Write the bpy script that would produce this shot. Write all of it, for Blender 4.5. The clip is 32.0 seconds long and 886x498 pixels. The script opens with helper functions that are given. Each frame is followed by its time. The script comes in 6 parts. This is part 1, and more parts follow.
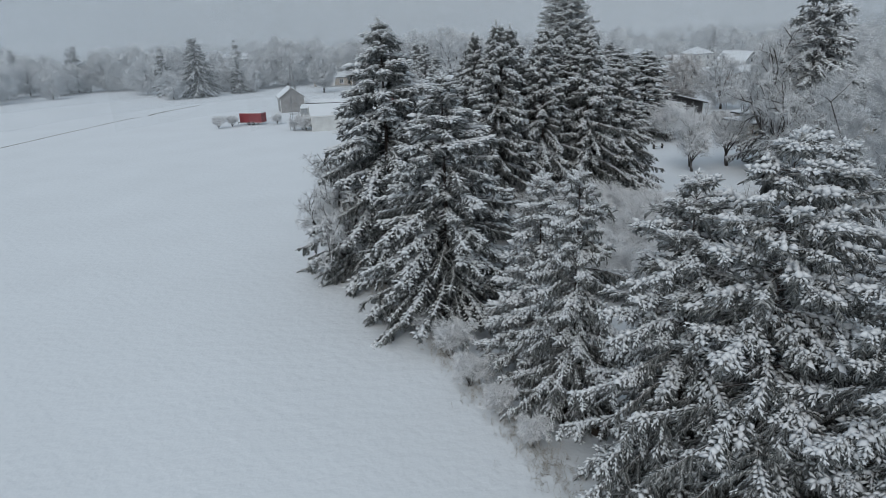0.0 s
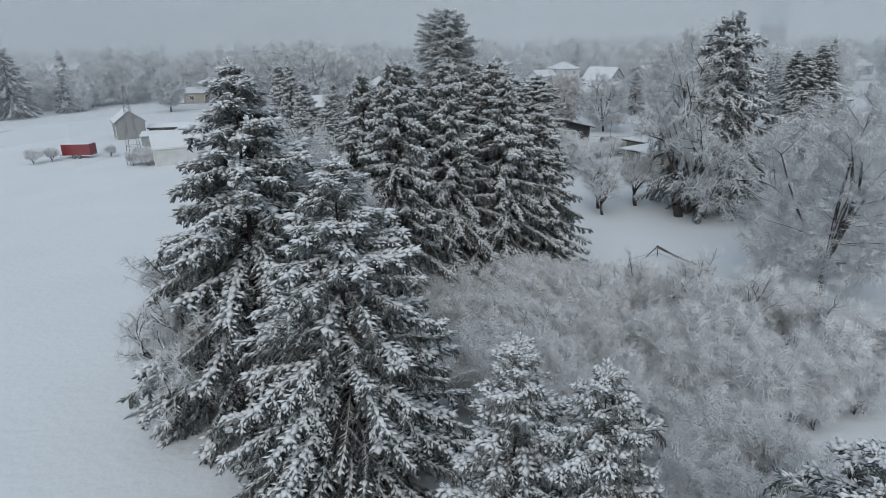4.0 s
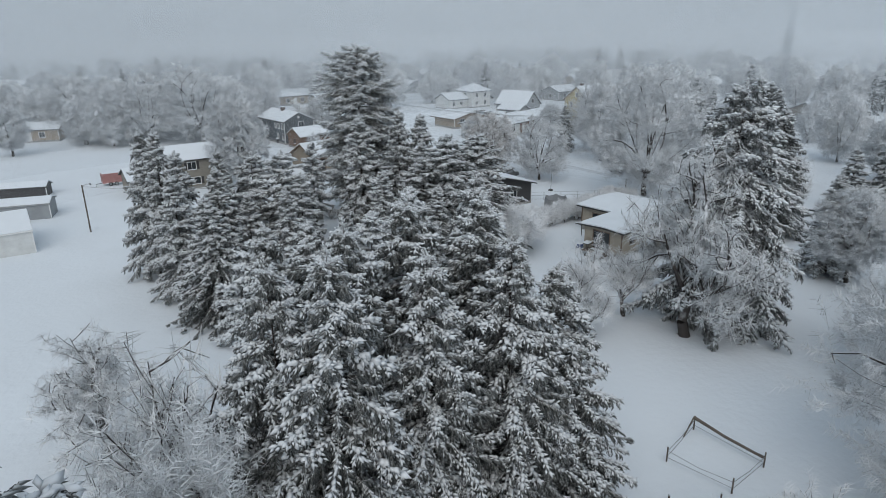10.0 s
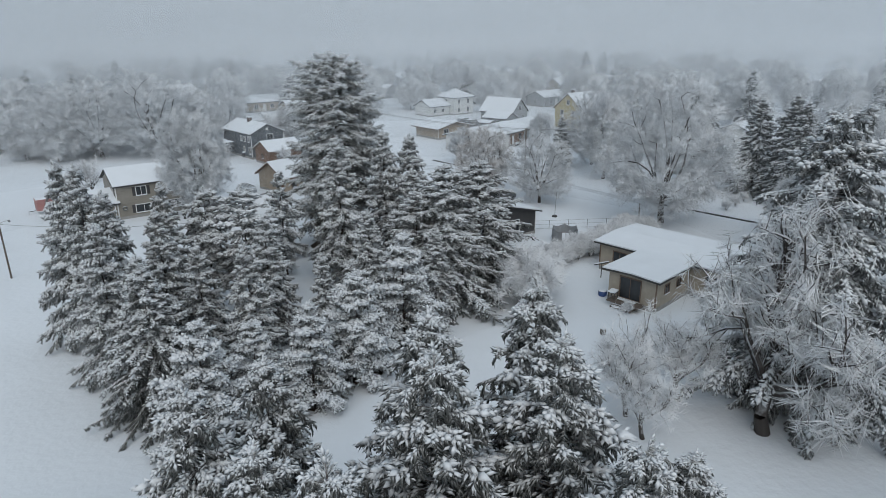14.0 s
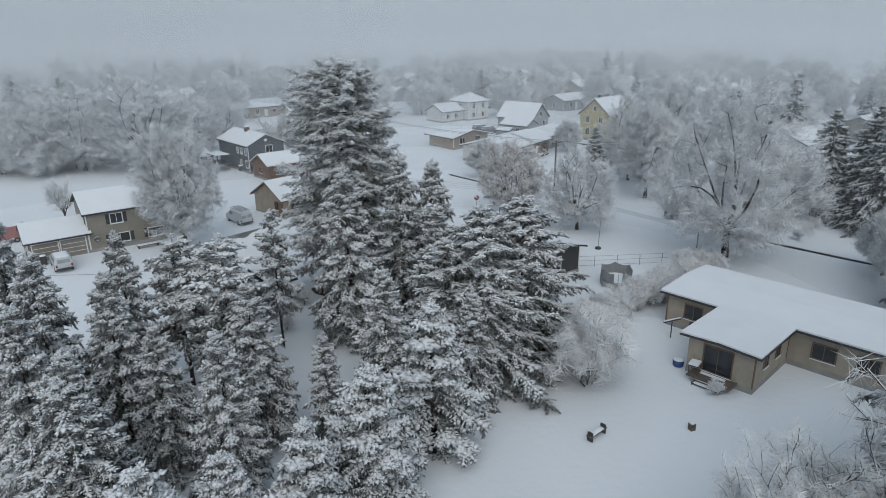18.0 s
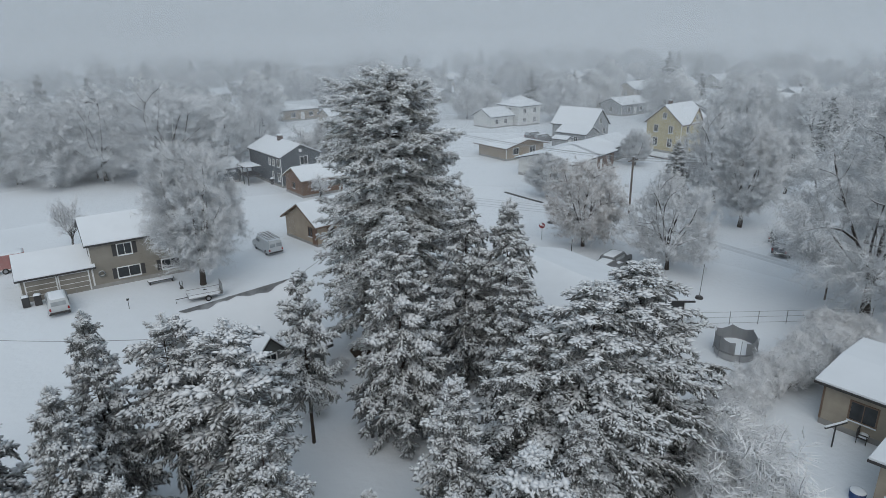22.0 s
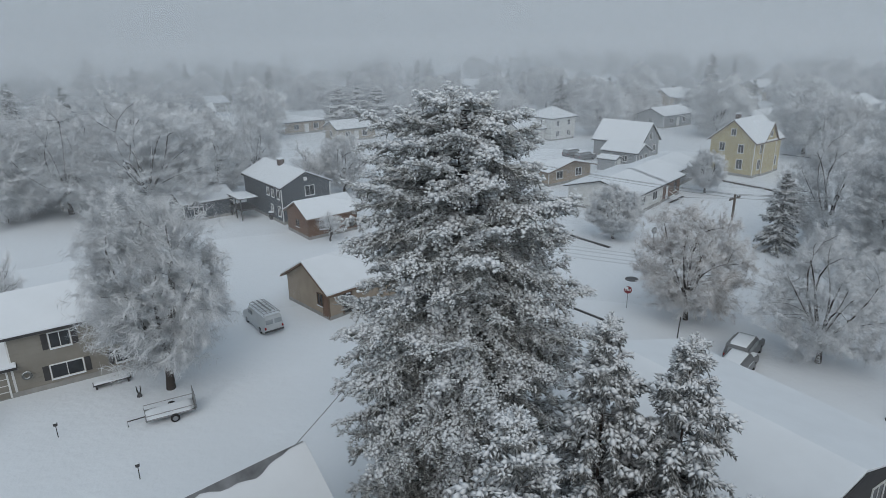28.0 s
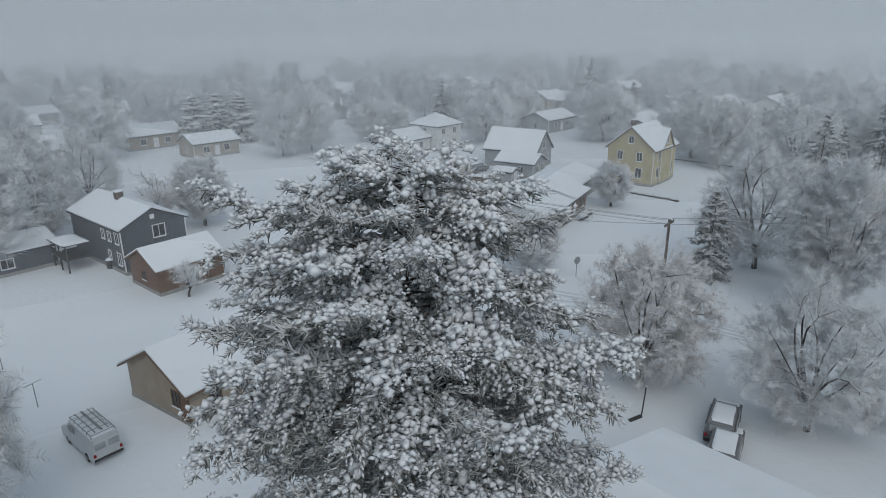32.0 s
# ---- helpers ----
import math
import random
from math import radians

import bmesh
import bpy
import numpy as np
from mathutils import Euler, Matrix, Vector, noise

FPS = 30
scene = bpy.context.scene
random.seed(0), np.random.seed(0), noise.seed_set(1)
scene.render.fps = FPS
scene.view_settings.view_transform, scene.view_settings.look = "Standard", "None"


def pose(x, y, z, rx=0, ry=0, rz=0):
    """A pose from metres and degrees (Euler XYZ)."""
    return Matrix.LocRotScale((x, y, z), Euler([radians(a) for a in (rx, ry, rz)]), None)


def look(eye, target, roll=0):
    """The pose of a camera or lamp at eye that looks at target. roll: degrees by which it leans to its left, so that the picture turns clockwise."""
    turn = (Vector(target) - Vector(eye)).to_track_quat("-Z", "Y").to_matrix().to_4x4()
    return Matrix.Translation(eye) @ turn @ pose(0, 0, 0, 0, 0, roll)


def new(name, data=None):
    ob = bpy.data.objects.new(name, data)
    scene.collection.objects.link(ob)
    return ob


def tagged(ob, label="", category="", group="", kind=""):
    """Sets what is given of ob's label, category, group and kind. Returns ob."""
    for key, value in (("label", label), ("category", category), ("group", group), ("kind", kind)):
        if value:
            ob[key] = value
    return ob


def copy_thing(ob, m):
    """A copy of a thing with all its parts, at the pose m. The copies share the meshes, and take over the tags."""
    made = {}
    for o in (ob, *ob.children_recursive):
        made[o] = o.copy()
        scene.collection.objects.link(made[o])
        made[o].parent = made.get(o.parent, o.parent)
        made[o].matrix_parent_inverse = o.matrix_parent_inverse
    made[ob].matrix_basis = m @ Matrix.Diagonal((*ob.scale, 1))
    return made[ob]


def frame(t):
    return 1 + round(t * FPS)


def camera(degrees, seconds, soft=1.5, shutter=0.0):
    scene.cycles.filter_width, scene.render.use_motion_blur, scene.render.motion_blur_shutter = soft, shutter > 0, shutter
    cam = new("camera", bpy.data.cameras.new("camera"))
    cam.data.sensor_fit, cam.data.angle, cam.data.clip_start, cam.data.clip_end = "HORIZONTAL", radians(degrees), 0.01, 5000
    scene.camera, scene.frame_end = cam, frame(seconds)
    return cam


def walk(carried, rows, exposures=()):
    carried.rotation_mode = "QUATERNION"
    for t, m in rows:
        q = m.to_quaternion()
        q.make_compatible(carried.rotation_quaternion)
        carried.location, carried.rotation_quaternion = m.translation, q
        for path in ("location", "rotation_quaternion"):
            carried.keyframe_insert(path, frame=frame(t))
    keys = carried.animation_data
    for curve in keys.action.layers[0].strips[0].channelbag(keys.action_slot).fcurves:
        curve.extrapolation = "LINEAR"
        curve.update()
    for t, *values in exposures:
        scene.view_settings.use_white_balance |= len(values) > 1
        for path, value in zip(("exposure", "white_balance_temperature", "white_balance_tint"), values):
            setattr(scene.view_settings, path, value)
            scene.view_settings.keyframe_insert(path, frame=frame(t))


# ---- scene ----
cam = camera(68.8, 32.0, soft=0.8)
PATH = [
    (0, (1.017, 0.045, 17.713), (0.978, 1.934, 17.058), -2.1),
    (0.5, (0.716, 1.842, 17.738), (0.74, 3.731, 17.083), -1.9),
    (1, (0.468, 3.628, 17.803), (0.579, 5.514, 17.147), -1.8),
    (1.5, (0.332, 5.382, 17.879), (0.527, 7.261, 17.222), -1.7),
    (2, (0.287, 7.135, 18.001), (0.545, 9.006, 17.341), -1.6),
    (2.5, (0.32, 8.892, 18.239), (0.613, 10.757, 17.578), -1.6),
    (3, (0.35, 10.626, 18.617), (0.662, 12.489, 17.96), -1.4),
    (3.5, (0.271, 12.217, 19.003), (0.602, 14.08, 18.354), -1.2),
    (5.5, (-1.212, 19.77, 21.143), (-0.744, 21.602, 20.491), -0.9),
    (6, (-1.013, 21.571, 21.474), (-0.515, 23.396, 20.825), -0.8),
    (6.5, (-0.612, 23.423, 21.812), (-0.102, 25.246, 21.166), -0.8),
    (7, (-0.292, 25.225, 22.183), (0.231, 27.045, 21.538), -0.8),
    (7.5, (0.029, 27.007, 22.576), (0.57, 28.822, 21.931), -0.9),
    (8, (0.335, 28.719, 22.944), (0.9, 30.526, 22.3), -0.9),
    (8.5, (0.59, 30.391, 23.34), (1.179, 32.191, 22.696), -0.8),
    (9, (0.921, 32.144, 23.729), (1.533, 33.936, 23.085), -0.8),
    (9.5, (1.246, 33.911, 24.115), (1.879, 35.695, 23.47), -0.8),
    (10, (1.619, 35.635, 24.494), (2.274, 37.411, 23.849), -0.8),
    (10.5, (1.931, 37.298, 24.827), (2.615, 39.064, 24.184), -0.7),
    (11, (2.222, 38.951, 25.003), (2.916, 40.713, 24.36), -0.7),
    (11.5, (2.543, 40.608, 25.03), (3.24, 42.369, 24.386), -0.7),
    (12, (2.84, 42.275, 25.013), (3.542, 44.034, 24.369), -0.6),
    (12.5, (3.22, 44.015, 25.005), (3.939, 45.766, 24.36), -0.6),
    (13, (3.613, 45.739, 25.009), (4.338, 47.488, 24.364), -0.6),
    (13.5, (4.017, 47.468, 25.047), (4.743, 49.216, 24.402), -0.6),
    (14, (4.457, 49.224, 25.011), (5.185, 50.972, 24.366), -0.6),
    (14.5, (4.942, 50.94, 24.972), (5.671, 52.687, 24.327), -0.5),
    (16.5, (6.545, 57.673, 25.175), (7.291, 59.412, 24.527), -0.6),
    (17, (6.987, 59.355, 25.203), (7.729, 61.095, 24.554), -0.7),
    (17.5, (7.44, 61.112, 25.204), (8.173, 62.856, 24.555), -0.7),
    (18, (7.812, 62.859, 25.186), (8.523, 64.613, 24.538), -0.8),
    (18.5, (8.121, 64.58, 25.188), (8.809, 66.343, 24.539), -0.7),
    (19, (8.411, 66.37, 25.222), (9.084, 68.138, 24.574), -0.8),
    (19.5, (8.711, 68.134, 25.308), (9.371, 69.907, 24.659), -0.9),
    (20, (8.93, 69.837, 25.316), (9.58, 71.613, 24.666), -0.8),
    (20.5, (9.208, 71.623, 25.352), (9.847, 73.403, 24.701), -0.8),
    (21, (9.575, 73.389, 25.356), (10.206, 75.172, 24.704), -0.9),
    (21.5, (9.924, 75.219, 25.347), (10.547, 77.004, 24.695), -0.8),
    (22, (10.242, 77.011, 25.327), (10.854, 78.799, 24.674), -0.8),
    (22.5, (10.5, 78.772, 25.291), (11.098, 80.566, 24.641), -0.8),
    (23, (10.742, 80.499, 25.27), (11.329, 82.297, 24.621), -0.7),
    (23.5, (11.0, 82.169, 25.201), (11.582, 83.969, 24.553), -1.0),
    (24, (11.17, 83.907, 25.19), (11.753, 85.707, 24.543), -1.0),
    (24.5, (11.357, 85.72, 25.133), (11.943, 87.519, 24.486), -1.0),
    (25, (11.457, 87.598, 25.03), (12.048, 89.396, 24.384), -0.9),
    (25.5, (11.576, 89.416, 24.973), (12.17, 91.214, 24.33), -0.9),
    (27.5, (12.382, 96.421, 24.974), (12.986, 98.215, 24.33), -1.0),
    (28, (12.569, 98.213, 25.009), (13.176, 100.006, 24.365), -0.9),
    (28.5, (12.772, 100.016, 25.102), (13.387, 101.807, 24.457), -0.8),
    (29, (13.069, 101.835, 25.085), (13.707, 103.618, 24.441), -0.8),
    (29.5, (13.419, 103.592, 25.073), (14.119, 105.351, 24.428), -0.8),
    (30, (13.749, 105.339, 25.107), (14.553, 107.053, 24.461), -0.7),
    (30.5, (14.147, 107.051, 25.138), (15.033, 108.724, 24.491), -0.5),
    (31, (14.629, 108.761, 25.11), (15.547, 110.416, 24.463), -0.5),
    (31.5, (15.16, 110.386, 25.097), (16.099, 112.029, 24.449), -0.5),
    (32, (15.835, 112.036, 25.076), (16.79, 113.67, 24.428), -0.5),
]
walk(cam, [(t, look(eye, target, roll)) for t, eye, target, roll in PATH], exposures=((0.0, -0.03), (6.0, 0.08), (13.0, 0.14), (20.0, 0.1), (27.0, 0.0), (32.0, -0.1)))

# ---- world, sun, mist ----
world = bpy.data.worlds.new("overcast")
scene.world = world
world.use_nodes = True
wn, wl = world.node_tree.nodes, world.node_tree.links
sky = wn.new("ShaderNodeTexSky")
sky.sky_type, sky.sun_disc = "NISHITA", False
sky.sun_elevation, sky.sun_rotation = radians(38), radians(200)
sky.dust_density, sky.air_density = 6.0, 1.0
cloud = wn.new("ShaderNodeMixRGB")
cloud.inputs["Fac"].default_value = 0.95
cloud.inputs["Color2"].default_value = (3.34, 4.0, 4.64, 1)
wl.new(sky.outputs["Color"], cloud.inputs["Color1"])
wl.new(cloud.outputs["Color"], wn["Background"].inputs["Color"])
wn["Background"].inputs["Strength"].default_value = 0.1
sun = new("sun", bpy.data.lights.new("sun", "SUN"))
sun.data.energy, sun.data.angle, sun.data.color = 1.1, radians(60), (1.0, 0.97, 0.93)
sun.matrix_world = pose(0, 0, 80, 50, 0, -20)


# ---- materials ----
def nodes_of(name, rough=0.8, metal=0.0):
    m = bpy.data.materials.new(name)
    m.use_nodes = True
    nt = m.node_tree
    b = nt.nodes["Principled BSDF"]
    b.inputs["Roughness"].default_value, b.inputs["Metallic"].default_value = rough, metal
    return m, nt, b


def noise_node(nt, scale, detail=4.0, coord="Object"):
    tc = nt.nodes.new("ShaderNodeTexCoord")
    n = nt.nodes.new("ShaderNodeTexNoise")
    n.inputs["Scale"].default_value, n.inputs["Detail"].default_value = scale, detail
    nt.links.new(tc.outputs[coord], n.inputs["Vector"])
    return n


def ramp_node(nt, source, stops):
    r = nt.nodes.new("ShaderNodeValToRGB")
    e = r.color_ramp.elements
    while len(e) < len(stops):
        e.new(0.5)
    for k, (p, c) in zip(e, stops):
        k.position, k.color = p, (*c, 1)
    nt.links.new(source, r.inputs["Fac"])
    return r


def bump_node(nt, b, source, strength, distance):
    k = nt.nodes.new("ShaderNodeBump")
    k.inputs["Strength"].default_value, k.inputs["Distance"].default_value = strength, distance
    nt.links.new(source, k.inputs["Height"])
    nt.links.new(k.outputs["Normal"], b.inputs["Normal"])


def mix_node(nt, fac, a, b):
    x = nt.nodes.new("ShaderNodeMixRGB")
    for key, v in (("Fac", fac), ("Color1", a), ("Color2", b)):
        if isinstance(v, (tuple, float, int)):
            x.inputs[key].default_value = (*v, 1) if isinstance(v, tuple) else v
        else:
            nt.links.new(v, x.inputs[key])
    return x.outputs["Color"]


def up_facing(nt, low, high, grain=6.0, amount=0.5):
    """1 where a face looks up, with a ragged border: where snow and rime lie."""
    g = nt.nodes.new("ShaderNodeNewGeometry")
    s = nt.nodes.new("ShaderNodeSeparateXYZ")
    nt.links.new(g.outputs["Normal"], s.inputs["Vector"])
    n = noise_node(nt, grain, 3.0)
    a = nt.nodes.new("ShaderNodeMath")
    a.operation = "MULTIPLY_ADD"
    nt.links.new(n.outputs["Fac"], a.inputs[0])
    a.inputs[1].default_value = amount
    nt.links.new(s.outputs["Z"], a.inputs[2])
    r = nt.nodes.new("ShaderNodeMapRange")
    r.inputs["From Min"].default_value, r.inputs["From Max"].default_value = low + amount / 2, high + amount / 2
    nt.links.new(a.outputs["Value"], r.inputs["Value"])
    return r.outputs["Result"]


def plain(name, colour, rough=0.7, metal=0.0, vary=0.12, scale=1.5, fine=30.0, bump=0.15, depth=0.01):
    m, nt, b = nodes_of(name, rough, metal)
    n = noise_node(nt, scale)
    lo, hi = tuple(c * (1 - vary) for c in colour), tuple(min(1, c * (1 + vary)) for c in colour)
    r = ramp_node(nt, n.outputs["Fac"], [(0.3, lo), (0.7, hi)])
    nt.links.new(r.outputs["Color"], b.inputs["Base Color"])
    if bump:
        bump_node(nt, b, noise_node(nt, fine).outputs["Fac"], bump, depth)
    return m


def snow_material(name, scale, fine, depth, strength, base=(0.785, 0.83, 0.875)):
    m, nt, b = nodes_of(name, 0.85)
    n = noise_node(nt, scale, 5.0)
    r = ramp_node(nt, n.outputs["Fac"], [(0.3, tuple(c * 0.955 for c in base)), (0.7, base)])
    nt.links.new(r.outputs["Color"], b.inputs["Base Color"])
    b.inputs["Specular IOR Level"].default_value = 0.2
    bump_node(nt, b, noise_node(nt, fine, 8.0).outputs["Fac"], strength, depth)
    return m


def siding(name, colour, board=0.18, vary=0.1):
    """Lapped boards: dark joints and a slope on every board."""
    m, nt, b = nodes_of(name, 0.6)
    n = noise_node(nt, 0.8)
    r = ramp_node(nt, n.outputs["Fac"], [(0.3, tuple(c * (1 - vary) for c in colour)), (0.7, tuple(c * (1 + vary) for c in colour))])
    tc = nt.nodes.new("ShaderNodeTexCoord")
    w = nt.nodes.new("ShaderNodeTexWave")
    w.bands_direction, w.wave_profile = "Z", "SAW"
    w.inputs["Scale"].default_value = 1 / board / 20 * 6.2832 / 2
    nt.links.new(tc.outputs["Object"], w.inputs["Vector"])
    nt.links.new(r.outputs["Color"], b.inputs["Base Color"])
    bump_node(nt, b, w.outputs["Fac"], 0.7, 0.03)
    return m


def rimed(name, dark, pale, low, high, spread, grain=5.0):
    """Bark, twigs or needles with rime and snow on what looks up, each spray a little different."""
    m, nt, b = nodes_of(name, 0.9)
    g = nt.nodes.new("ShaderNodeNewGeometry")
    tone = ramp_node(nt, g.outputs["Random Per Island"], [(0.0, dark), (1.0, spread)])
    c = mix_node(nt, up_facing(nt, low, high, grain, 0.6), tone.outputs["Color"], pale)
    nt.links.new(c, b.inputs["Base Color"])
    b.inputs["Specular IOR Level"].default_value = 0.15
    return m


M_SNOW = snow_material("snow ground", 0.12, 1.6, 0.14, 0.55)
M_ROOFSNOW = snow_material("snow on roofs", 0.5, 3.0, 0.05, 0.3)
M_CAP = rimed("snow on boughs", (0.52, 0.55, 0.58), (0.8, 0.83, 0.86), 0.1, 0.9, (0.8, 0.83, 0.86), 4.0)
M_NEEDLE = rimed("spruce needles", (0.075, 0.084, 0.08), (0.66, 0.69, 0.71), 0.2, 1.0, (0.33, 0.345, 0.345))
# grove and pine needles: haze put into the colour as extra paleness, besides rime
M_GREYNEEDLE = rimed("frosted, haze-paled spruce needles", (0.11, 0.12, 0.118), (0.7, 0.73, 0.75), 0.15, 0.95, (0.4, 0.415, 0.42))
M_PINE = rimed("pine needles", (0.15, 0.162, 0.152), (0.68, 0.71, 0.73), 0.1, 0.95, (0.46, 0.475, 0.47))
M_BARK = rimed("conifer bark", (0.055, 0.045, 0.04), (0.6, 0.62, 0.64), 0.5, 0.9, (0.075, 0.06, 0.052))
M_LIMB = rimed("rimed limbs", (0.045, 0.04, 0.038), (0.76, 0.79, 0.82), 0.25, 0.65, (0.09, 0.082, 0.078), 3.0)
M_TWIG = rimed("rimed twigs", (0.42, 0.435, 0.45), (0.80, 0.825, 0.85), -0.1, 0.6, (0.74, 0.765, 0.79), 3.0)
M_FINETWIG = rimed("fine rimed twigs", (0.5, 0.515, 0.53), (0.84, 0.86, 0.88), -0.3, 0.4, (0.8, 0.82, 0.85), 3.0)
M_RUSSET = rimed("dead brown leaves", (0.26, 0.23, 0.215), (0.82, 0.84, 0.86), -0.2, 0.5, (0.7, 0.69, 0.69), 3.0)
M_GRASS = rimed("dead grass", (0.14, 0.12, 0.09), (0.7, 0.72, 0.74), 0.3, 0.9, (0.4, 0.37, 0.32))


# ---- building helpers ----
def part(name, bm, material, parent=None, label="", smooth=False):
    me = bpy.data.meshes.new(name)
    bm.to_mesh(me)
    bm.free()
    return link(name, me, material, parent, label, smooth)


def link(name, me, material, parent=None, label="", smooth=False):
    if material:
        me.materials.append(material)
    if smooth:
        me.polygons.foreach_set("use_smooth", [True] * len(me.polygons))
    ob = new(name, me)
    ob.parent = parent
    if label:
        ob["label"] = label
    return ob


def array_mesh(name, V, T):
    """A mesh of triangles from arrays."""
    me = bpy.data.meshes.new(name)
    n = len(T)
    me.vertices.add(len(V))
    me.vertices.foreach_set("co", np.asarray(V, np.float32).ravel())
    me.loops.add(3 * n)
    me.loops.foreach_set("vertex_index", np.asarray(T, np.int32).ravel())
    me.polygons.add(n)
    me.polygons.foreach_set("loop_start", np.arange(0, 3 * n, 3, dtype=np.int32))
    me.update(calc_edges=True)
    return me


def thing(name, m, label, category, group="", kind=""):
    ob = tagged(new(name), label, category, group, kind)
    ob.matrix_basis = m
    return ob


def boxes(*specs, bevel=0.0):
    """One bmesh of boxes (x0, x1, y0, y1, z0, z1)."""
    bm = bmesh.new()
    for x0, x1, y0, y1, z0, z1 in specs:
        bmesh.ops.create_cube(bm, size=1, matrix=Matrix.LocRotScale(((x0 + x1) / 2, (y0 + y1) / 2, (z0 + z1) / 2), None, (x1 - x0, y1 - y0, z1 - z0)))
    if bevel:
        bmesh.ops.bevel(bm, geom=bm.edges[:], offset=bevel, segments=2, affect="EDGES", profile=0.5)
    return bm


def tube(points, radii, sides=6):
    bm = bmesh.new()
    rings = []
    pts = [Vector(p) for p in points]
    for i, p in enumerate(pts):
        d = (pts[min(i + 1, len(pts) - 1)] - pts[max(i - 1, 0)]).normalized()
        q = d.to_track_quat("Z", "Y")
        rings.append([bm.verts.new(p + q @ Vector((math.cos(6.2832 * k / sides) * radii[i], math.sin(6.2832 * k / sides) * radii[i], 0))) for k in range(sides)])
    for a, b in zip(rings, rings[1:]):
        for k in range(sides):
            bm.faces.new((a[k], a[(k + 1) % sides], b[(k + 1) % sides], b[k]))
    bm.faces.new(rings[0][::-1])
    bm.faces.new(rings[-1])
    return bm


def prism(outline, y0, y1):
    """An outline in x and z, drawn out along y."""
    bm = bmesh.new()
    a = [bm.verts.new((x, y0, z)) for x, z in outline]
    b = [bm.verts.new((x, y1, z)) for x, z in outline]
    n = len(outline)
    bm.faces.new(a)
    bm.faces.new(b[::-1])
    for i in range(n):
        bm.faces.new((a[(i + 1) % n], a[i], b[i], b[(i + 1) % n]))
    bmesh.ops.recalc_face_normals(bm, faces=bm.faces[:])
    return bm


# ---- ground ----
def ground_height(x, y):
    """Gentle rise and fall of the snow."""
    p = 0.10 * np.sin(x * 0.05 + 1) * np.sin(y * 0.043) + 0.05 * np.sin(x * 0.17 + y * 0.11) + 0.03 * np.sin(x * 0.5 - y * 0.23) * np.sin(y * 0.31)
    ditch = np.exp(-((y - (153 + (x + 72) * 0.75)) / 2.2) ** 2) * (x < -50)
    return p * 0.6 - 0.06 - 0.35 * ditch


def ground_sheet():
    xs = np.concatenate([np.linspace(-2500, -140, 12)[:-1], np.arange(-140, 190, 2.5), np.linspace(190, 2500, 12)])
    ys = np.concatenate([np.linspace(-900, -20, 8)[:-1], np.arange(-20, 330, 2.5), np.linspace(330, 3200, 14)])
    X, Y = np.meshgrid(xs, ys)
    near = np.clip((400 - np.abs(X)) / 150, 0, 1) * np.clip((480 - Y) / 100, 0, 1)
    V = np.stack([X, Y, ground_height(X, Y) * near], -1).reshape(-1, 3)
    n = len(xs)
    i = (np.arange(len(ys) - 1)[:, None] * n + np.arange(n - 1)).ravel()
    T = np.concatenate([np.stack([i, i + 1, i + n], 1), np.stack([i + 1, i + n + 1, i + n], 1)])
    ob = link("ground", array_mesh("ground", V, T), M_SNOW, smooth=True)
    return tagged(ob, "snow covered field, gardens and streets", "snow", kind="structure")


ground_sheet()


def gz(x, y):
    return float(ground_height(np.float64(x), np.float64(y)))


# ---- trees ----
def unit(v):
    return v / np.maximum(np.linalg.norm(v, axis=-1, keepdims=True), 1e-9)


def frames_of(d, roll=None):
    """For directions d: matrices whose columns are d, a level side and an up."""
    side = unit(np.cross(np.array([0, 0, 1.0]), d) + 1e-6)
    up = np.cross(d, side)
    if roll is not None:
        c, s = np.cos(roll)[:, None], np.sin(roll)[:, None]
        side, up = c * side + s * up, c * up - s * side
    return np.stack([d, side, up], -1)


def scatter(forms, M, P, S, pick):
    """Copies of small forms (V, T): turned by M, stretched by S, set at P. Returns arrays."""
    Vs, Ts, base = [], [], 0
    for k, (V, T) in enumerate(forms):
        i = np.nonzero(pick == k)[0]
        if len(i) == 0:
            continue
        W = np.einsum("nij,nvj->nvi", M[i], V[None] * S[i][:, None, :]) + P[i][:, None, :]
        Vs.append(W.reshape(-1, 3))
        Ts.append((T[None] + (np.arange(len(i)) * len(V))[:, None, None] + base).reshape(-1, 3))
        base += len(i) * len(V)
    return np.concatenate(Vs), np.concatenate(Ts)


def lump_form(rng):
    """A small uneven lump of snow, about 1 across."""
    V = np.array([(1, 0, 0), (-1, 0, 0), (0, 1, 0), (0, -1, 0), (0, 0, 1), (0, 0, -1)], float) * rng.uniform(0.75, 1.3, (6, 1)) + rng.normal(0, 0.15, (6, 3))
    T = [(0, 2, 4), (2, 1, 4), (1, 3, 4), (3, 0, 4), (2, 0, 5), (1, 2, 5), (3, 1, 5), (0, 3, 5)]
    return V, np.array(T)


def spikes(rods):
    """Thin tapered needles tied in a tuft, three sided. Returns arrays."""
    V, T = [], []
    for p, q, r in rods:
        p, q = np.array(p, float), np.array(q, float)
        M = frames_of(unit(q - p)[None])[0]
        i = len(V)
        V += [p + M[:, 2] * r, p - M[:, 2] * r * 0.6 + M[:, 1] * r, p - M[:, 2] * r * 0.6 - M[:, 1] * r, q]
        T += [(i, i + 1, i + 3), (i + 1, i + 2, i + 3), (i + 2, i, i + 3)]
    return np.array(V, float), np.array(T)


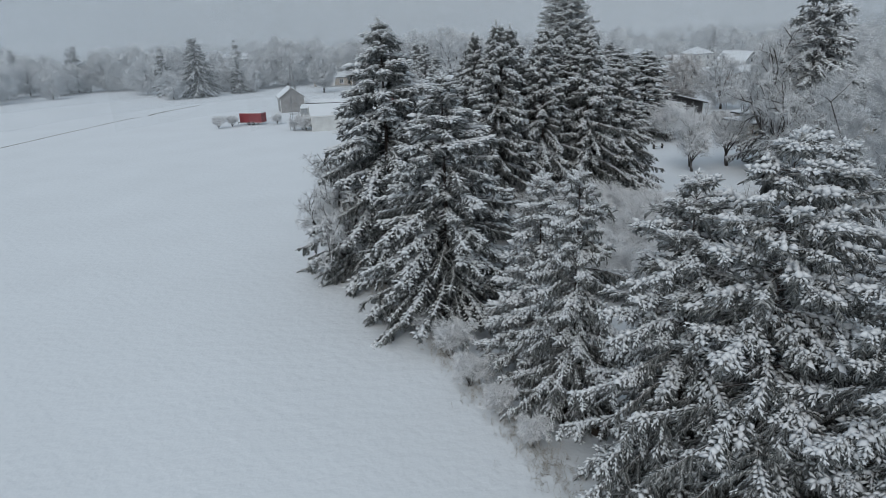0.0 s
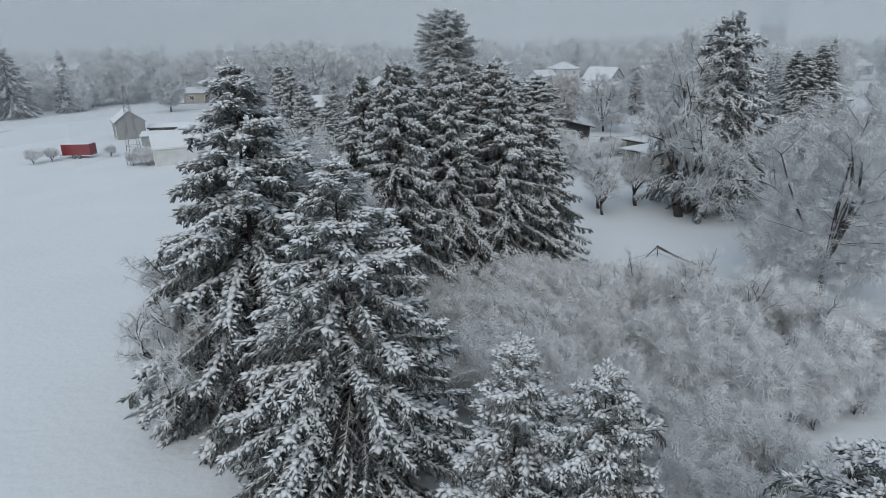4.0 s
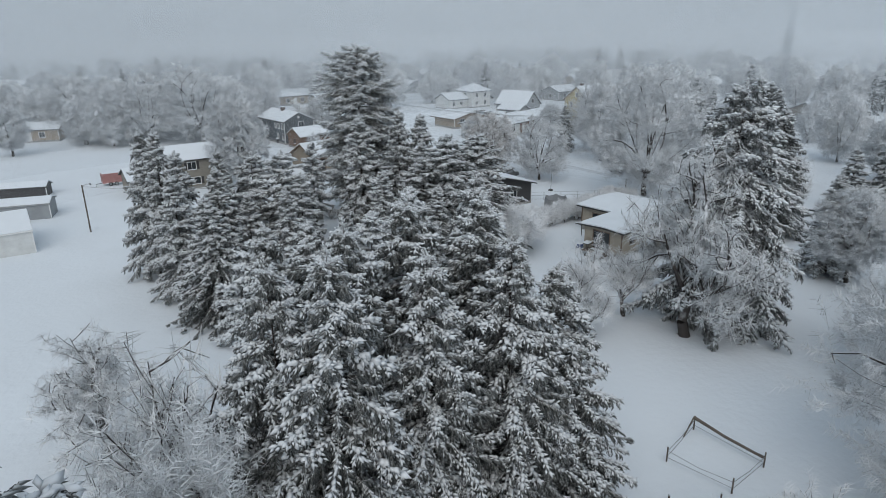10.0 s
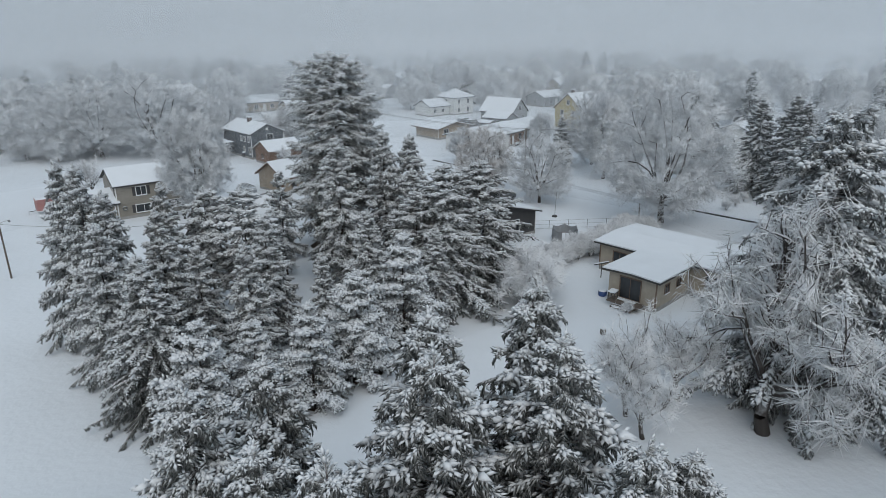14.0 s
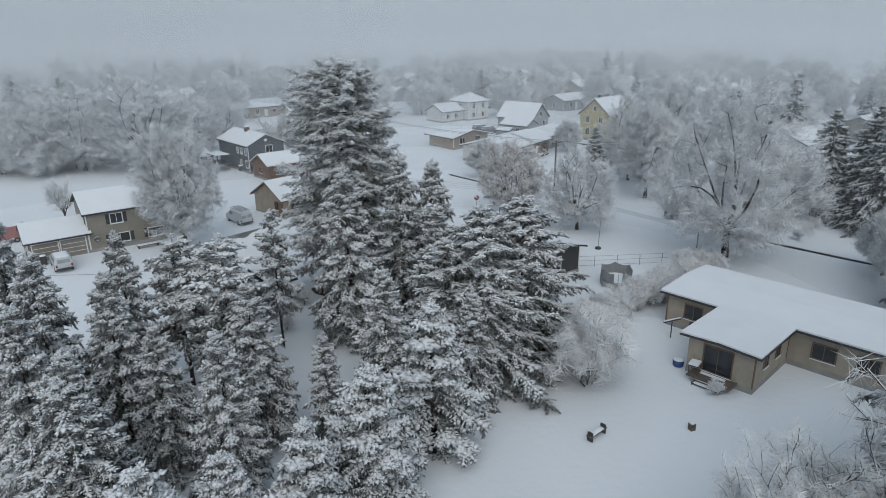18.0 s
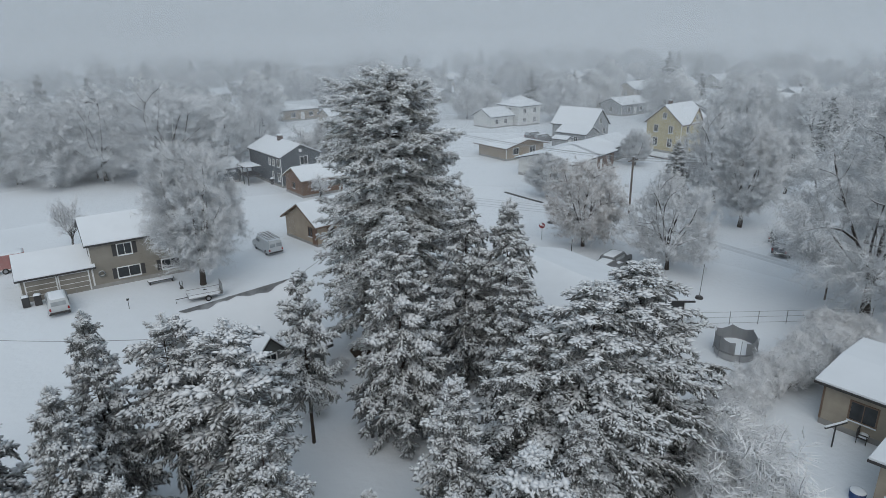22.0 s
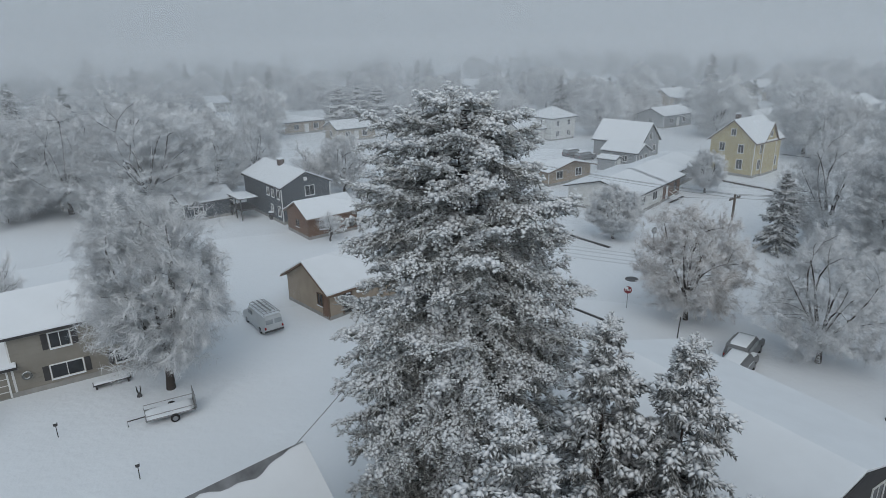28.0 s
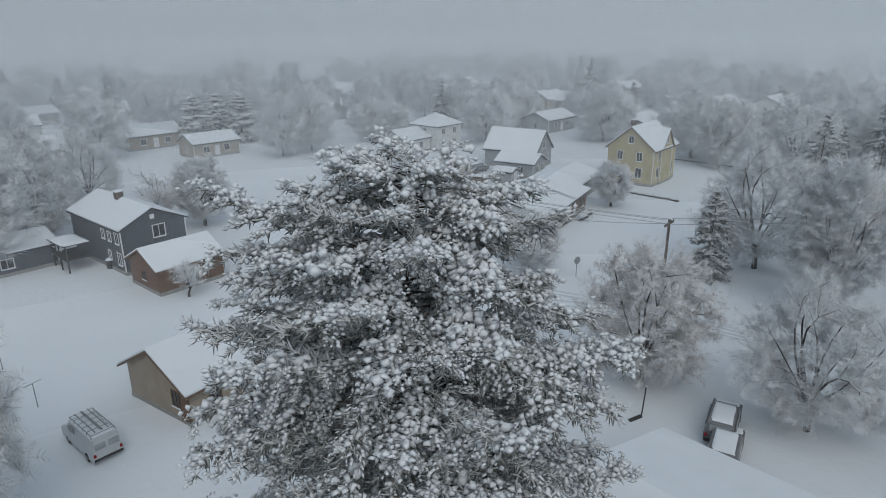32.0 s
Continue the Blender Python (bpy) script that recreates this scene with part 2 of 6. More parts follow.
def needle_form(rng):
    """A tuft of long thin pine needles."""
    rods = []
    for k in range(11):
        d = unit(np.array([rng.uniform(0.1, 1.0), rng.normal(0, 0.55), rng.normal(0.1, 0.5)]))
        a = np.array([rng.uniform(-0.2, 0.5), 0, 0])
        rods.append((a, a + d * rng.uniform(0.4, 0.7), rng.uniform(0.045, 0.075)))
    return spikes(rods)


def bristle_form(rng):
    """A flat spray of spruce twigs with their short needles."""
    rods = [((0, 0, 0), (1.1, rng.uniform(-0.1, 0.1), -0.05), 0.05)]
    for k in range(9):
        x, s = 0.03 + 0.1 * k, (1 if k % 2 else -1)
        g, L = rng.uniform(0.5, 1.0), rng.uniform(0.34, 0.6) * (1.2 - 0.55 * 0.1 * k)
        rods.append(((x, 0, 0), (x + math.cos(g) * L, s * math.sin(g) * L, rng.uniform(-0.26, 0.04)), rng.uniform(0.065, 0.1)))
    return spikes(rods)


def finger_form(rng):
    """Snow along one twig: a broken ridge of small lumps with side lobes."""
    pieces = []
    for k in range(2):
        V, T = lump_form(rng)
        pieces.append((V * np.array([0.33, 0.13, 0.11]) + np.array([0.27 + 0.5 * k, rng.normal(0, 0.03), 0.03]), T))
    for k in range(4):
        V, T = lump_form(rng)
        V = V * np.array([0.21, 0.085, 0.08])
        s = 1 if k % 2 else -1
        g = s * rng.uniform(0.5, 1.0)
        V = np.stack([V[:, 0] * math.cos(g) - V[:, 1] * math.sin(g), V[:, 0] * math.sin(g) + V[:, 1] * math.cos(g), V[:, 2]], 1)
        pieces.append((V + np.array([0.18 + 0.2 * k + rng.uniform(-0.08, 0.08), s * rng.uniform(0.14, 0.28), rng.normal(-0.02, 0.03)]), T))
    return joined(pieces)


def puff_form(rng):
    """Snow on a pine tuft: many small soft lumps close together."""
    pieces = []
    for k in range(10):
        V, T = lump_form(rng)
        V = V * np.array([0.17, 0.11, 0.085]) * rng.uniform(0.6, 1.25)
        pieces.append((V + np.array([0.08 + 0.1 * k, rng.normal(0, 0.19), rng.normal(0.04, 0.07)]), T))
    return joined(pieces)


def joined(pieces):
    Vs, Ts, base = [], [], 0
    for V, T in pieces:
        Vs.append(V)
        Ts.append(T + base)
        base += len(V)
    return np.concatenate(Vs), np.concatenate(Ts)


FORM_RNG = np.random.default_rng(5)
PINE_FORMS = [needle_form(FORM_RNG) for _ in range(7)]
BRISTLES = [bristle_form(FORM_RNG) for _ in range(7)]
PUFFS = [puff_form(FORM_RNG) for _ in range(7)]
FINGERS = [finger_form(FORM_RNG) for _ in range(7)]


def sticks(A, B, ra, rb, sides=4):
    """Tapered sticks from A to B. Returns arrays."""
    n = len(A)
    d = unit(B - A)
    M = frames_of(d)
    a = np.arange(sides) * 2 * np.pi / sides
    ring = M[:, :, 1][:, None] * np.cos(a)[None, :, None] + M[:, :, 2][:, None] * np.sin(a)[None, :, None]
    V = np.concatenate([A[:, None] + ring * ra[:, None, None], B[:, None] + ring * rb[:, None, None]], 1)
    k = np.arange(sides)
    T = np.concatenate([np.stack([k, (k + 1) % sides, k + sides], 1), np.stack([(k + 1) % sides, (k + 1) % sides + sides, k + sides], 1)])
    return V.reshape(-1, 3), (T[None] + (np.arange(n) * 2 * sides)[:, None, None]).reshape(-1, 3)


def conifer(name, seed, height, radius, label, cover=0.6, heap=1.0, droop=0.35, bare=0.06, whorls=24, per=6, twig=0.42, power=0.8, hang=0.15, wild=0.15,
            gap=0.42, round_top=0.0, lift=30, fan=0.34, curtain=0.6, loose=0.012, pine=False, category="spruce tree", needles=None, spread=0.5):
    """A snowy conifer: trunk, boughs, needles, and the snow that lies along the twigs, each a part."""
    rng = np.random.default_rng(seed)
    root = thing(name, Matrix.Identity(4), label, category)
    zs = np.linspace(0, height, 14)
    wob = np.cumsum(rng.normal(0, 0.03, (14, 2)), 0) * np.clip(zs / height, 0, 1)[:, None]
    wob -= wob[-1] * (zs / height)[:, None]
    trunk = tube([(wob[i, 0], wob[i, 1], zs[i] - (0.3 if i == 0 else 0)) for i in range(14)], [0.012 * height * (1 - z / height) ** 1.2 + 0.012 for z in zs], 8)
    part("trunk", trunk, M_BARK, root, smooth=True)
    SA, SB, RA, RB = [], [], [], []  # boughs
    TD, TP, TL, TU = [], [], [], []  # twigs: way, foot, length, how much snow they hold
    for w in range(whorls):
        f = bare + (0.985 - bare) * ((w + rng.uniform(0, 0.9)) / whorls) ** 0.92
        prof = (1 - f) ** power
        if round_top:
            prof = prof * (1 - round_top) + round_top * (0.7 + 0.3 * (1 - f)) * min(1.0, ((1.0 - f) / 0.24) ** 0.45)
        low = min(1.0, 0.75 + (f - bare) * 3.0)
        n = max(4, int(per * (0.85 + 0.25 * (1 - f)) + rng.uniform(0, 1)))
        for b in range(n):
            az = 2 * np.pi * (b + rng.uniform(-0.45, 0.45)) / n + w * 2.4
            h = min(0.985, f + rng.normal(0, loose) * min(1.0, 6 * (1 - f))) * height
            L = max(0.2, radius * prof * low * (1 + np.clip(rng.normal(0, wild), -2 * wild, 1.3 * wild)))
            e = np.radians(lift * f ** 2 - 4 + np.clip(rng.normal(0, 7 + 200 * loose), -22, 22))
            out = np.array([np.cos(az), np.sin(az)])
            load = rng.normal(0, spread) + 0.85 * f
            tw = twig * min(1.0, 0.5 + L / (4.5 * twig))
            m = max(3, int(round(L / gap)))
            s = np.linspace(0.0, 1, m + 1)
            dz = L * (np.tan(e) * s - droop * (1 - 0.6 * f) * s ** 2 + 0.5 * np.maximum(0, s - 0.7) ** 2)
            bend = rng.normal(0, 0.12) * s ** 2 * L
            P = np.stack([out[0] * s * L - out[1] * bend, out[1] * s * L + out[0] * bend, h + dz + rng.normal(0, 0.02, m + 1) * s], 1)
            SA += list(P[:-1]); SB += list(P[1:])
            r0 = 0.012 + 0.010 * L
            RA += list(r0 * (1.05 - s[:-1])); RB += list(r0 * (1.05 - s[1:]))
            dirs = unit(np.diff(P, axis=0))
            for k in range(m):
                if k / m > 0.12 or L < 0.8:
                    TD.append(dirs[k] + rng.normal(0, 0.06, 3)); TP.append(P[k]); TL.append(max(L / m, 0.2) * 1.25); TU.append(1.1 * (k + 0.6) / m + load + 0.25)
            for k in range(1, m):
                u = k / m
                # side twigs, in pairs, flat, hanging a little towards their ends
                for sgn in (1, -1):
                    if u < (0.25 if pine else 0.2):
                        continue
                    room = fan * L * (0.5 + 0.9 * u) * (1.1 - u) * 1.6 * rng.uniform(0.7, 1.15) + 0.14
                    q = P[k] + (P[min(k + 1, m)] - P[k]) * rng.random()
                    ang = sgn * np.radians(rng.uniform(30, 74))
                    d0 = dirs[k]
                    d = np.array([d0[0] * np.cos(ang) - d0[1] * np.sin(ang), d0[0] * np.sin(ang) + d0[1] * np.cos(ang), d0[2] - hang * rng.uniform(0.2, 1.0)])
                    step = 0
                    while room > 0.1:
                        d = unit(d + rng.normal(0, 0.19, 3) - np.array([0, 0, hang * 0.5]))
                        t = min(tw * rng.uniform(0.65, 1.25), room + 0.12)
                        TD.append(d); TP.append(q); TL.append(t); TU.append(1.1 * u + load + 0.06 * step + 0.9 * min(0.0, d[2] + 0.3))
                        q = q + d * t * 0.8
                        room -= t
                        step += 1
                # needles that hang below the bough, free of snow
                for _ in range(int(curtain + rng.random())):
                    q = P[k] + (P[min(k + 1, m)] - P[k]) * rng.random() - np.array([0, 0, 0.05])
                    d = unit(dirs[k] * 0.45 + rng.normal(0, 0.3, 3) - np.array([0, 0, 0.5 + hang]))
                    TD.append(d); TP.append(q); TL.append(tw * rng.uniform(0.8, 1.3)); TU.append(-4.0)
    for k in range(6):
        TD.append(np.array([rng.normal(0, 0.25), rng.normal(0, 0.25), 1.0])); TP.append(np.array([0, 0, height * (0.945 + 0.009 * k)])); TL.append(0.3); TU.append(1.6)
    V, T = sticks(np.array(SA), np.array(SB), np.array(RA), np.array(RB), 3)
    tagged(link("bough", array_mesh("bough", V, T), M_BARK, root), kind="stuff")
    TD, TP, TL, TU = unit(np.array(TD)), np.array(TP), np.array(TL), np.array(TU)
    n = len(TD)
    q = TP * 2.1 + seed
    patch = np.sin(q[:, 0] + 1.3 * np.sin(q[:, 2])) + np.sin(q[:, 1] * 1.1 + 1.7 * np.sin(q[:, 0])) + np.sin(q[:, 2] * 1.7 + 1.1 * np.sin(q[:, 1]))
    score = 0.22 * patch + TU + rng.normal(0, 0.16, n)
    can = TU > -2
    mark = np.quantile(score[can], 1 - min(0.99, cover))
    white = score > mark
    more = np.clip((score - mark) * 0.9, 0, 1)[white]
    # needles on every twig; snow on top of those that hold it
    V, T = scatter(PINE_FORMS if pine else BRISTLES, frames_of(TD, rng.normal(0, 0.25, n)), TP - np.array([0, 0, 0.03]), (TL * rng.uniform(0.95, 1.25, n))[:, None] * np.ones(3), rng.integers(0, 7, n))
    tagged(link("foliage", array_mesh("foliage", V, T), needles or (M_PINE if pine else M_NEEDLE), root, "dark needled twigs", smooth=True), kind="stuff")
    k = int(white.sum())
    fat = heap * (0.6 + 0.85 * more) * rng.uniform(0.7, 1.3, k)
    S = TL[white][:, None] * np.stack([1.0 + 0.12 * more, fat, fat], 1)
    V, T = scatter(PUFFS if pine else FINGERS, frames_of(TD[white], rng.normal(0, 0.2, k)), TP[white] + np.array([0, 0, 1]) * (0.035 + 0.05 * more)[:, None], S, rng.integers(0, 7, k))
    tagged(link("snow", array_mesh("snow", V, T), M_CAP, root, "fresh snow lying along the twigs", smooth=True), kind="stuff")
    return root


def spray_form(rng, n=5):
    """A fine twig with side twigs, as thin blades."""
    V, T = [(0, -0.5, 0), (0, 0.5, 0), (1, 0, 0)], [(0, 1, 2)]
    for k in range(n):
        x = 0.12 + 0.7 * k / n
        s = 1 if k % 2 else -1
        a = rng.uniform(0.5, 0.95)
        L = rng.uniform(0.35, 0.65) * (1.1 - 0.5 * x)
        b = len(V)
        V += [(x, 0, 0.4), (x + 0.045, 0, -0.4), (x + np.cos(a) * L, s * np.sin(a) * L / 0.02, rng.uniform(-0.25, 0.35) * L / 0.02)]
        T.append((b, b + 1, b + 2))
    return np.array(V, float), np.array(T)


SPRAYS = [spray_form(FORM_RNG) for _ in range(6)]


def broadleaf(name, seed, height, radius, label, trunk_h=0.22, limbs=9, depth=(6, 6, 7), lean=0.0, upright=0.5, twig=0.62, stems=1,
              twig_w=0.02, leaves=None, category="bare tree", thick=0.022, twig_tone=None, per_end=3):
    """A bare rimed tree or shrub: trunk, limbs and fine twigs."""
    rng = np.random.default_rng(seed)
    root = thing(name, Matrix.Identity(4), label, category)
    segs, ends = [], []
    centre = np.array([0, 0, height * (trunk_h + (1 - trunk_h) * 0.42)])
    half = np.array([radius, radius, height * (1 - trunk_h) * 0.56])

    def grow(p, d, L, r, level):
        n = 3 if level < 3 else 2
        q, dd = p.copy(), d.copy()
        pts = [q.copy()]
        for k in range(n):
            dd = unit(dd + rng.normal(0, 0.16, 3) + np.array([0, 0, 0.10 * upright]))
            q = q + dd * L / n
            segs.append((pts[-1], q.copy(), r * (1 - 0.22 * k), r * (1 - 0.22 * (k + 1)), level))
            pts.append(q.copy())
        if level == len(depth):
            for k in range(len(pts) - 1):
                ends.append((pts[k], pts[k + 1]))
            return
        cnt = depth[level]
        for k in range(cnt):
            u = 0.25 + 0.75 * (k + rng.random()) / cnt
            j = min(n - 1, int(u * n))
            b = pts[j] + (pts[j + 1] - pts[j]) * (u * n - j)
            side = unit(rng.normal(0, 1, 3))
            nd = unit(dd * (0.75 if level else 0.35) + side * 0.8 + np.array([0, 0, 0.25 * upright]))
            LL = L * rng.uniform(0.42, 0.68)
            t = b + nd * LL
            over = np.linalg.norm((t - centre) / half)
            if over > 1.05:
                LL *= max(0.3, 1.05 / over ** 1.5)
            grow(b, nd, LL, max(0.008, r * rng.uniform(0.42, 0.6)), level + 1)

    for s in range(stems):
        base = np.array([rng.normal(0, 0.12), rng.normal(0, 0.12), -0.25]) * (1 if stems > 1 else np.array([0, 0, 1]))
        R = thick * height / math.sqrt(stems)
        top = base + np.array([lean * height * 0.3 + rng.normal(0, 0.05 * height * (stems > 1)), rng.normal(0, 0.04 * height), height * trunk_h + 0.25])
        mid = (base + top) / 2 + rng.normal(0, 0.02 * height, 3) * np.array([1, 1, 0])
        segs.append((base, mid, R * 1.25, R, 0)); segs.append((mid, top, R, R * 0.85, 0))
        for k in range(limbs):
            az = 2 * np.pi * (k + rng.uniform(-0.3, 0.3)) / limbs
            tilt = np.radians(rng.uniform(12, 80 - 42 * upright)) if k else 0.1
            d = np.array([np.cos(az) * np.sin(tilt), np.sin(az) * np.sin(tilt), np.cos(tilt)])
            reach = 1 / np.sqrt((d[0] ** 2 + d[1] ** 2) / half[0] ** 2 + d[2] ** 2 / (1.65 * half[2]) ** 2)
            grow(top + (mid - top) * rng.uniform(0, 0.35), d, reach * rng.uniform(0.5, 0.75), R * rng.uniform(0.45, 0.62), 1)
    A, B = np.array([s[0] for s in segs]), np.array([s[1] for s in segs])
    ra, rb, lv = np.array([s[2] for s in segs]), np.array([s[3] for s in segs]), np.array([s[4] for s in segs])
    pieces = [sticks(A[lv < 2], B[lv < 2], ra[lv < 2], rb[lv < 2], 6), sticks(A[lv >= 2], B[lv >= 2], ra[lv >= 2], rb[lv >= 2], 3)]
    V, T = sticks(A[lv == 0], B[lv == 0], ra[lv == 0], rb[lv == 0], 8)
    stem = link("trunk", array_mesh("trunk", V, T), M_LIMB, root, smooth=True)
    if stems > 1:
        tagged(stem, kind="stuff")
    pieces[0] = sticks(A[lv == 1], B[lv == 1], ra[lv == 1], rb[lv == 1], 5)
    V, T = joined(pieces)
    link("limb", array_mesh("limb", V, T), M_LIMB, root, smooth=True)
    P0, P1 = np.array([e[0] for e in ends]), np.array([e[1] for e in ends])
    k = per_end
    base = np.repeat(P0, k, 0) + (np.repeat(P1 - P0, k, 0)) * rng.random((len(P0) * k, 1))
    d = unit(np.repeat(unit(P1 - P0), k, 0) + rng.normal(0, 0.55, (len(base), 3)) + np.array([0, 0, 0.1]))
    L = twig * rng.uniform(0.55, 1.2, len(base))
    V, T = scatter(SPRAYS, frames_of(d, rng.uniform(0, 3.1, len(base))), base, np.stack([L, np.full_like(L, twig_w) , np.full_like(L, twig_w)], 1), rng.integers(0, len(SPRAYS), len(base)))
    link("twig_cover", array_mesh("twigs", V, T), twig_tone or M_TWIG, root, "fine twigs white with rime")
    return root


def crown_tree(name, seed, height, radius, label, trunk_h=0.16, low=0.1, limbs=9, fill=900, boughs=6, twig=0.8, twig_w=0.024, tone=None, thick=0.02, per_end=5, belly=0.45, rough=0.14, category="bare tree"):
    """A bare rimed tree whose limbs fan out to a rounded, lumpy crown of fine twigs."""
    rng = np.random.default_rng(seed)
    root = thing(name, Matrix.Identity(4), label, category)
    z0, zc = low * height, (low + (1 - low) * belly) * height
    ph = rng.uniform(0, 6.28, 6)

    def inside(d, r):
        """Points in the crown, along the directions d from its middle."""
        lump = 1 + rough * (np.sin(3.1 * d[:, 0] * 2 + ph[0]) * np.sin(5 * d[:, 1] + ph[1]) + np.sin(4.3 * d[:, 2] + ph[2]) * np.sin(6 * d[:, 0] + ph[3]))
        half = np.where(d[:, 2] > 0, height - zc, zc - z0)
        return np.array([0, 0, zc]) + d * (r * lump)[:, None] * np.stack([np.full(len(d), radius), np.full(len(d), radius), half], 1)

    top = np.array([rng.normal(0, 0.01), rng.normal(0, 0.01), trunk_h]) * height
    mid = top * 0.5 + np.array([rng.normal(0, 0.008), rng.normal(0, 0.008), 0]) * height
    R = thick * height
    A, B, ra, rb, nodes, paths = [np.array([0, 0, -0.3]), mid], [mid, top], [R * 1.3, R], [R, R * 0.9], [top], [0.0]
    V, T = sticks(np.array(A), np.array(B), np.array(ra), np.array(rb), 8)
    link("trunk", array_mesh("trunk", V, T), M_LIMB, root, smooth=True)

    def grow(targets, segs, r0, r1, bend, weight):
        """Branches to the targets, each from the node that lies best."""
        N, D = np.array(nodes), np.array(paths)
        cost = np.linalg.norm(targets[:, None] - N[None], axis=2) + weight * D[None] + 2.0 * np.maximum(0, N[None, :, 2] - targets[:, None, 2] + 0.02 * height)
        pick = cost.argmin(1)
        out = []
        for p, i in zip(targets, pick):
            a, start = N[i], D[i]
            c = (a + p) / 2 + rng.normal(0, bend, 3) * np.linalg.norm(p - a) + np.array([0, 0, 0.5 * bend * np.linalg.norm(p - a)])
            last = a
            for k in range(1, segs + 1):
                u = k / segs
                q = (1 - u) ** 2 * a + 2 * u * (1 - u) * c + u * u * p
                out.append((last, q, r0 + (r1 - r0) * (u - 1 / segs), r0 + (r1 - r0) * u))
                nodes.append(q); paths.append(start + np.linalg.norm(p - a) * u)
                last = q
        return out

    az = 2.4 * np.arange(limbs) + rng.uniform(-0.3, 0.3, limbs)
    el = np.linspace(-0.15, 1.45, limbs)
    d = np.stack([np.cos(az) * np.cos(el), np.sin(az) * np.cos(el), np.sin(el)], 1)
    main = grow(inside(d, np.full(limbs, 0.72)), 5, R * 0.5, R * 0.16, 0.16, 0.0)
    d = unit(rng.normal(0, 1, (limbs * boughs, 3)))
    second = grow(inside(d, rng.uniform(0.45, 0.88, len(d))), 4, R * 0.17, R * 0.06, 0.12, 0.35)
    d = unit(rng.normal(0, 1, (fill, 3)))
    third = grow(inside(d, rng.uniform(0.25, 1.0, fill) ** 0.45 * 0.97), 2, max(0.012, R * 0.05), 0.007, 0.1, 0.3)
    V, T = joined([sticks(*[np.array([x[k] for x in main]) for k in range(4)], 5), sticks(*[np.array([x[k] for x in second]) for k in range(4)], 4)])
    link("limb", array_mesh("limb", V, T), M_LIMB, root, smooth=True)
    P0, P1 = np.array([x[0] for x in third]), np.array([x[1] for x in third])
    V, T = sticks(P0, P1, np.array([x[2] for x in third]), np.array([x[3] for x in third]), 3)
    link("branch", array_mesh("branch", V, T), M_TWIG, root, "thin branches coated with rime")
    k = per_end
    base = np.repeat(P0, k, 0) + np.repeat(P1 - P0, k, 0) * rng.random((len(P0) * k, 1))
    away = unit(base - np.array([0, 0, zc * 0.8]))
    d = unit(np.repeat(unit(P1 - P0), k, 0) + 0.35 * away + rng.normal(0, 0.5, (len(base), 3)))
    L = twig * rng.uniform(0.5, 1.15, len(base))
    V, T = scatter(SPRAYS, frames_of(d, rng.uniform(0, 3.1, len(base))), base, np.stack([L, np.full_like(L, twig_w), np.full_like(L, twig_w)], 1), rng.integers(0, len(SPRAYS), len(base)))
    link("twig_cover", array_mesh("twigs", V, T), tone or M_TWIG, root, "fine twigs white with rime")
    return root


def plant(proto, x, y, scale=1.0, turn=0.0, wide=None, label="", group="", sink=0.0):
    """A copy of a tree at a place."""
    ob = copy_thing(proto, Matrix.Translation((x, y, gz(x, y) - sink)) @ pose(0, 0, 0, 0, 0, turn))
    ob.scale = (wide or scale, wide or scale, scale)
    if label:
        ob["label"] = label
    if group:
        ob["group"] = group
    return ob


def remove(root):
    for o in (*root.children_recursive, root):
        bpy.data.objects.remove(o)

# ---- mist: upright see-through sheets that stand in for distance haze ----
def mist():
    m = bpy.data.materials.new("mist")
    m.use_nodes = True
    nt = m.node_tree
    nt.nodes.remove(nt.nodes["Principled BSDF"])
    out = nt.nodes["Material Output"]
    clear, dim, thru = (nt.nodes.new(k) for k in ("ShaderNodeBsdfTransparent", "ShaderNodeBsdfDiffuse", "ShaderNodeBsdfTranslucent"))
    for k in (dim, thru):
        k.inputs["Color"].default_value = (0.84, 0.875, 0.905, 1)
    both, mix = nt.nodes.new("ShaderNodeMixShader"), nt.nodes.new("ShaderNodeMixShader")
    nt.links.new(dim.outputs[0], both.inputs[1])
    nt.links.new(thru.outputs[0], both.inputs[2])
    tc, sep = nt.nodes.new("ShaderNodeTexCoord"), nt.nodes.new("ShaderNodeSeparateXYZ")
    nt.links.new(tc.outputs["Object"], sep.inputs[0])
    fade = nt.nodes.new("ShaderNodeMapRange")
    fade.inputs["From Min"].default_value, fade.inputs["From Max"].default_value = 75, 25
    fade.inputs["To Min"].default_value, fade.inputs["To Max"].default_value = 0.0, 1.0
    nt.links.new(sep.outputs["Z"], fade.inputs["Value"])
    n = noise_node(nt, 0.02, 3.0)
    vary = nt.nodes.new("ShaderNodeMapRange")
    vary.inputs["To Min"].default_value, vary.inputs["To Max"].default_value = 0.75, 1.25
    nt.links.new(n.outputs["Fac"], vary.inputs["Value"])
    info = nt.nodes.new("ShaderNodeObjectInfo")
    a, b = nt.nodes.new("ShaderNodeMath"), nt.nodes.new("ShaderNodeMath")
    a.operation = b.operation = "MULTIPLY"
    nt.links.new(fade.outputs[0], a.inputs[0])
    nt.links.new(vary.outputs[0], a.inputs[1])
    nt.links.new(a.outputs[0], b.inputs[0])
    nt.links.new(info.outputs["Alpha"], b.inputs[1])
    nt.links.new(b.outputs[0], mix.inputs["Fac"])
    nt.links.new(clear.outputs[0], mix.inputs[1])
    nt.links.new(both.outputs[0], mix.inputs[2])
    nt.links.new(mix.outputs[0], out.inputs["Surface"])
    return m


